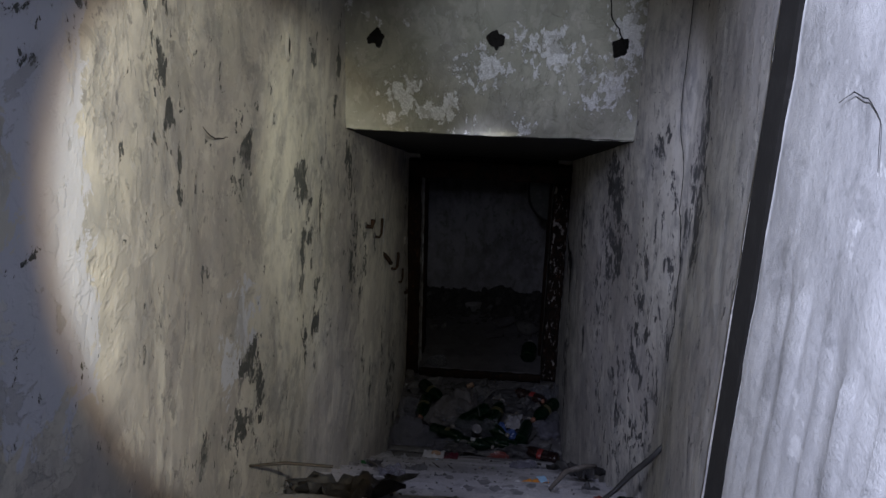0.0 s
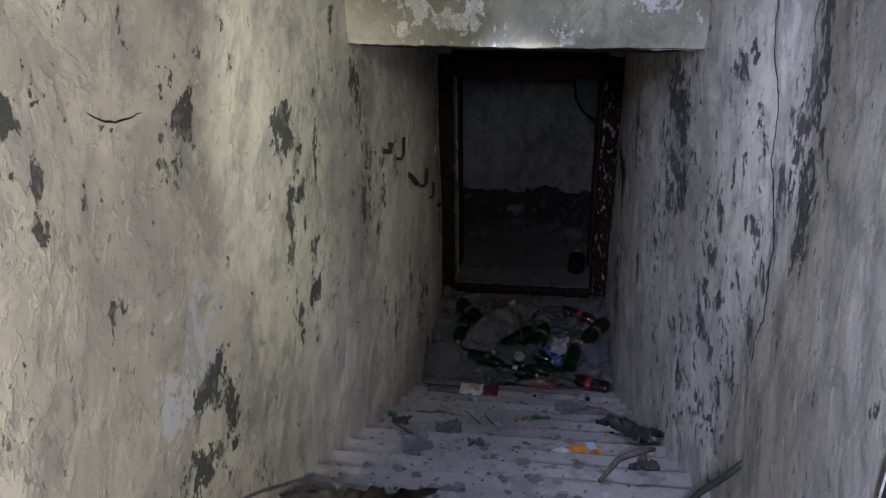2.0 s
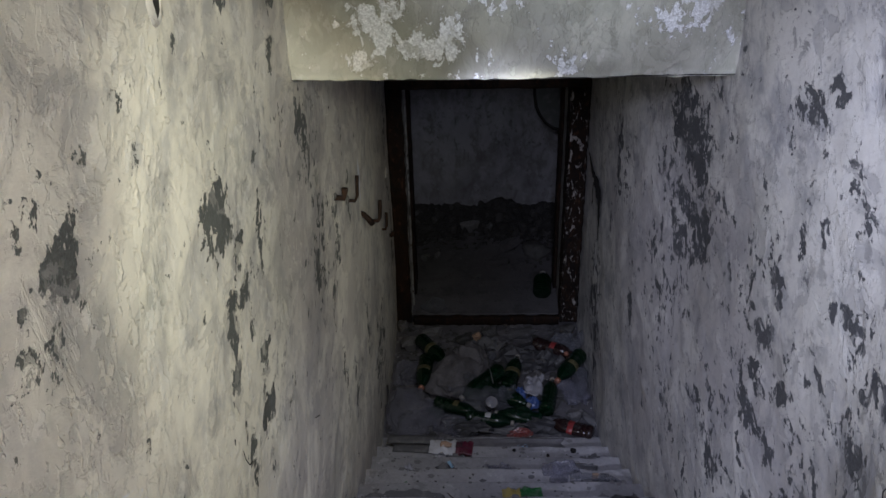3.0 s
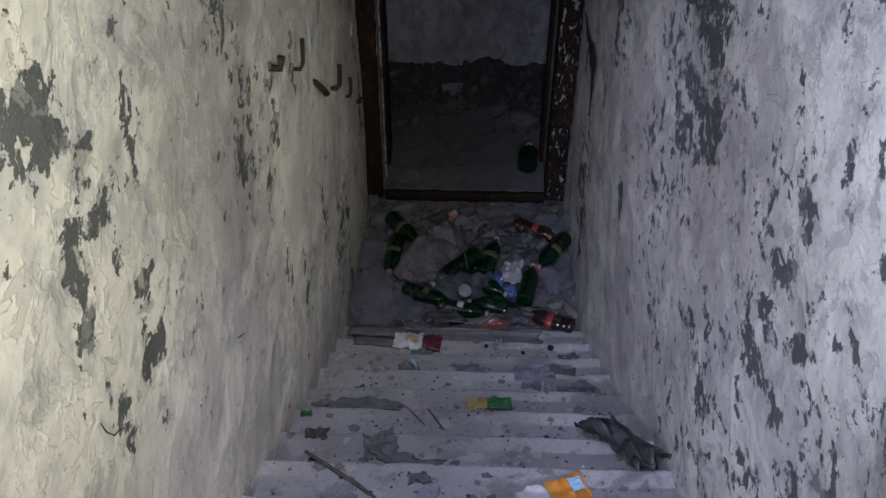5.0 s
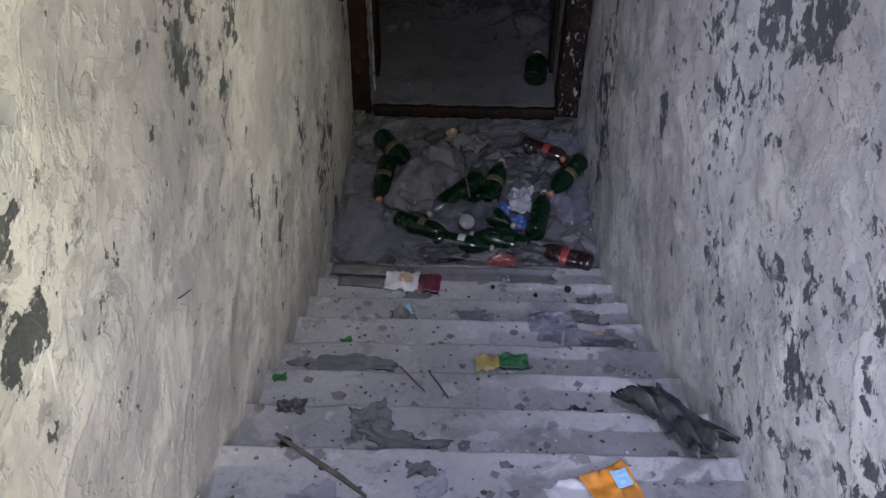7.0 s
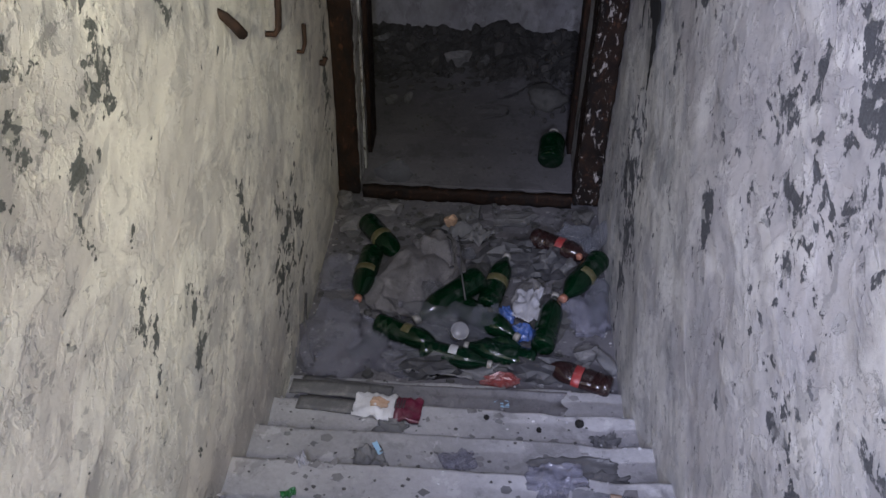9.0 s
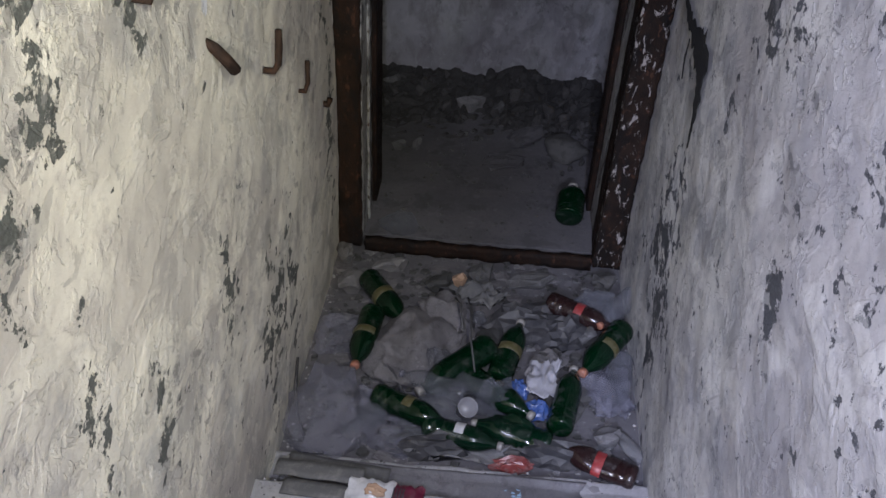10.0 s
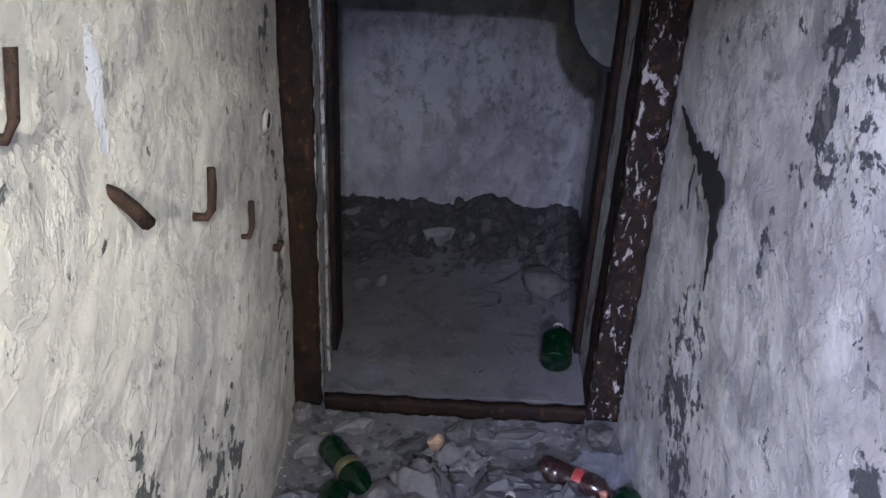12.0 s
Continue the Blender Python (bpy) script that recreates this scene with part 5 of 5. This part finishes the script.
stone(-0.40, 9.72, 0.09, 0.06, 0.06, 32.0, "pale broken brick lump in the rubble", STONE, 20, "brick_lump", "pale lumps in the cellar", 0.7)
stone(-0.26, 8.93, 0.06, 0.04, 0.035, 33.0, "pale plaster crumb on the cellar floor", STONE, 20, "brick_lump", "pale lumps in the cellar", 0.7)
stone(-0.14, 8.95, 0.06, 0.04, 0.035, 34.0, "pale plaster crumb on the cellar floor", STONE, 70, "brick_lump", "pale lumps in the cellar", 0.7)
stone(0.80, 9.0, 0.13, 0.12, 0.07, 35.0, "rounded dark stone on the cellar floor", DARKSTONE, 20, "cellar_stone", "stones on the cellar floor", 0.0)
stone(0.42, 8.85, 0.22, 0.16, 0.025, 36.0, "flat slab of broken screed on the cellar floor", FLOOR, 20, "screed_slab", "stones on the cellar floor", 0.6)
stone(0.55, 9.15, 0.25, 0.16, 0.04, 37.0, "flat slab of broken screed on the cellar floor", FLOOR, 50, "screed_slab", "stones on the cellar floor", 0.6)

# ---- crumbs of plaster, glass and dirt, past counting ----


def crumbs(name, count, where, sizes, material, label, seed, flat=0.55):
    rng = random.Random(seed)
    co, faces = [], []
    for _ in range(count):
        x, y = where(rng)
        z, s, a = ground(y), rng.uniform(*sizes) * rng.uniform(0.5, 1.0), rng.uniform(0, 6.28)
        n, base = rng.choice((4, 5, 6)), len(co)
        for ring, (r, h) in enumerate(((1.0, -0.1), (0.75, 0.9))):
            for k in range(n):
                w = rng.uniform(0.65, 1.2) * r * s
                t = a + 2 * math.pi * k / n
                co.append((x + w * math.cos(t), y + 0.8 * w * math.sin(t), z + h * flat * s * rng.uniform(0.7, 1.2)))
        faces += [(base + k, base + (k + 1) % n, base + n + (k + 1) % n, base + n + k) for k in range(n)]
        faces += [tuple(range(base + n, base + 2 * n))]
    me = bpy.data.meshes.new(name)
    me.from_pydata(co, [], faces)
    return tagged(link(name, me, material), label, "debris", kind="stuff")


def over_steps(rng):
    y = rng.uniform(2.0, 6.45)
    return rng.uniform(-0.44, 1.05) if y > 3 else rng.uniform(-0.40, 1.0), y


def over_landing(rng):
    return rng.uniform(-0.42, 1.03), rng.uniform(6.42, 7.86)


def wall_foot(rng):
    y = rng.uniform(2.2, 7.8)
    return (-0.45 + abs(rng.gauss(0, 0.05)), y) if rng.random() < 0.5 else (line_at(RIGHT, y) - 0.01 - abs(rng.gauss(0, 0.05)), y)


def in_cellar(rng):
    return rng.uniform(-0.5, 1.05), rng.uniform(7.95, 9.8)


crumbs("plaster_crumbs", 2400, over_steps, (0.003, 0.011), STEP, "pale crumbs of fallen plaster on the stairs", 1)
crumbs("dark_crumbs", 1000, over_steps, (0.003, 0.012), DARKSTONE, "dark crumbs of dirt on the stairs", 2)
crumbs("landing_crumbs", 800, over_landing, (0.005, 0.024), STONE, "broken plaster and dirt over the landing", 3)
crumbs("landing_plates", 90, over_landing, (0.04, 0.10), SACK, "flat pieces of fallen plaster over the landing", 9, 0.16)
crumbs("landing_dirt", 500, over_landing, (0.008, 0.04), DARKSTONE, "dark dirt and shards over the landing", 4)
crumbs("wall_foot_crumbs", 700, wall_foot, (0.003, 0.012), STEP, "plaster crumbs along the foot of the walls", 5)
crumbs("cellar_crumbs", 420, in_cellar, (0.004, 0.018), DARKSTONE, "dark crumbs over the cellar floor", 6)
crumbs("flat_scales", 300, over_steps, (0.012, 0.045), STONE, "flat dusty flakes and scraps on the stairs", 7, 0.06)
crumbs("dark_scales", 240, over_steps, (0.010, 0.04), RAGGREY, "flat dark flakes and scraps on the stairs", 8, 0.08)
crumbs("paper_chips", 90, over_steps, (0.004, 0.009), WHITE, "small bright chips of paper and plastic on the stairs", 11, 0.2)
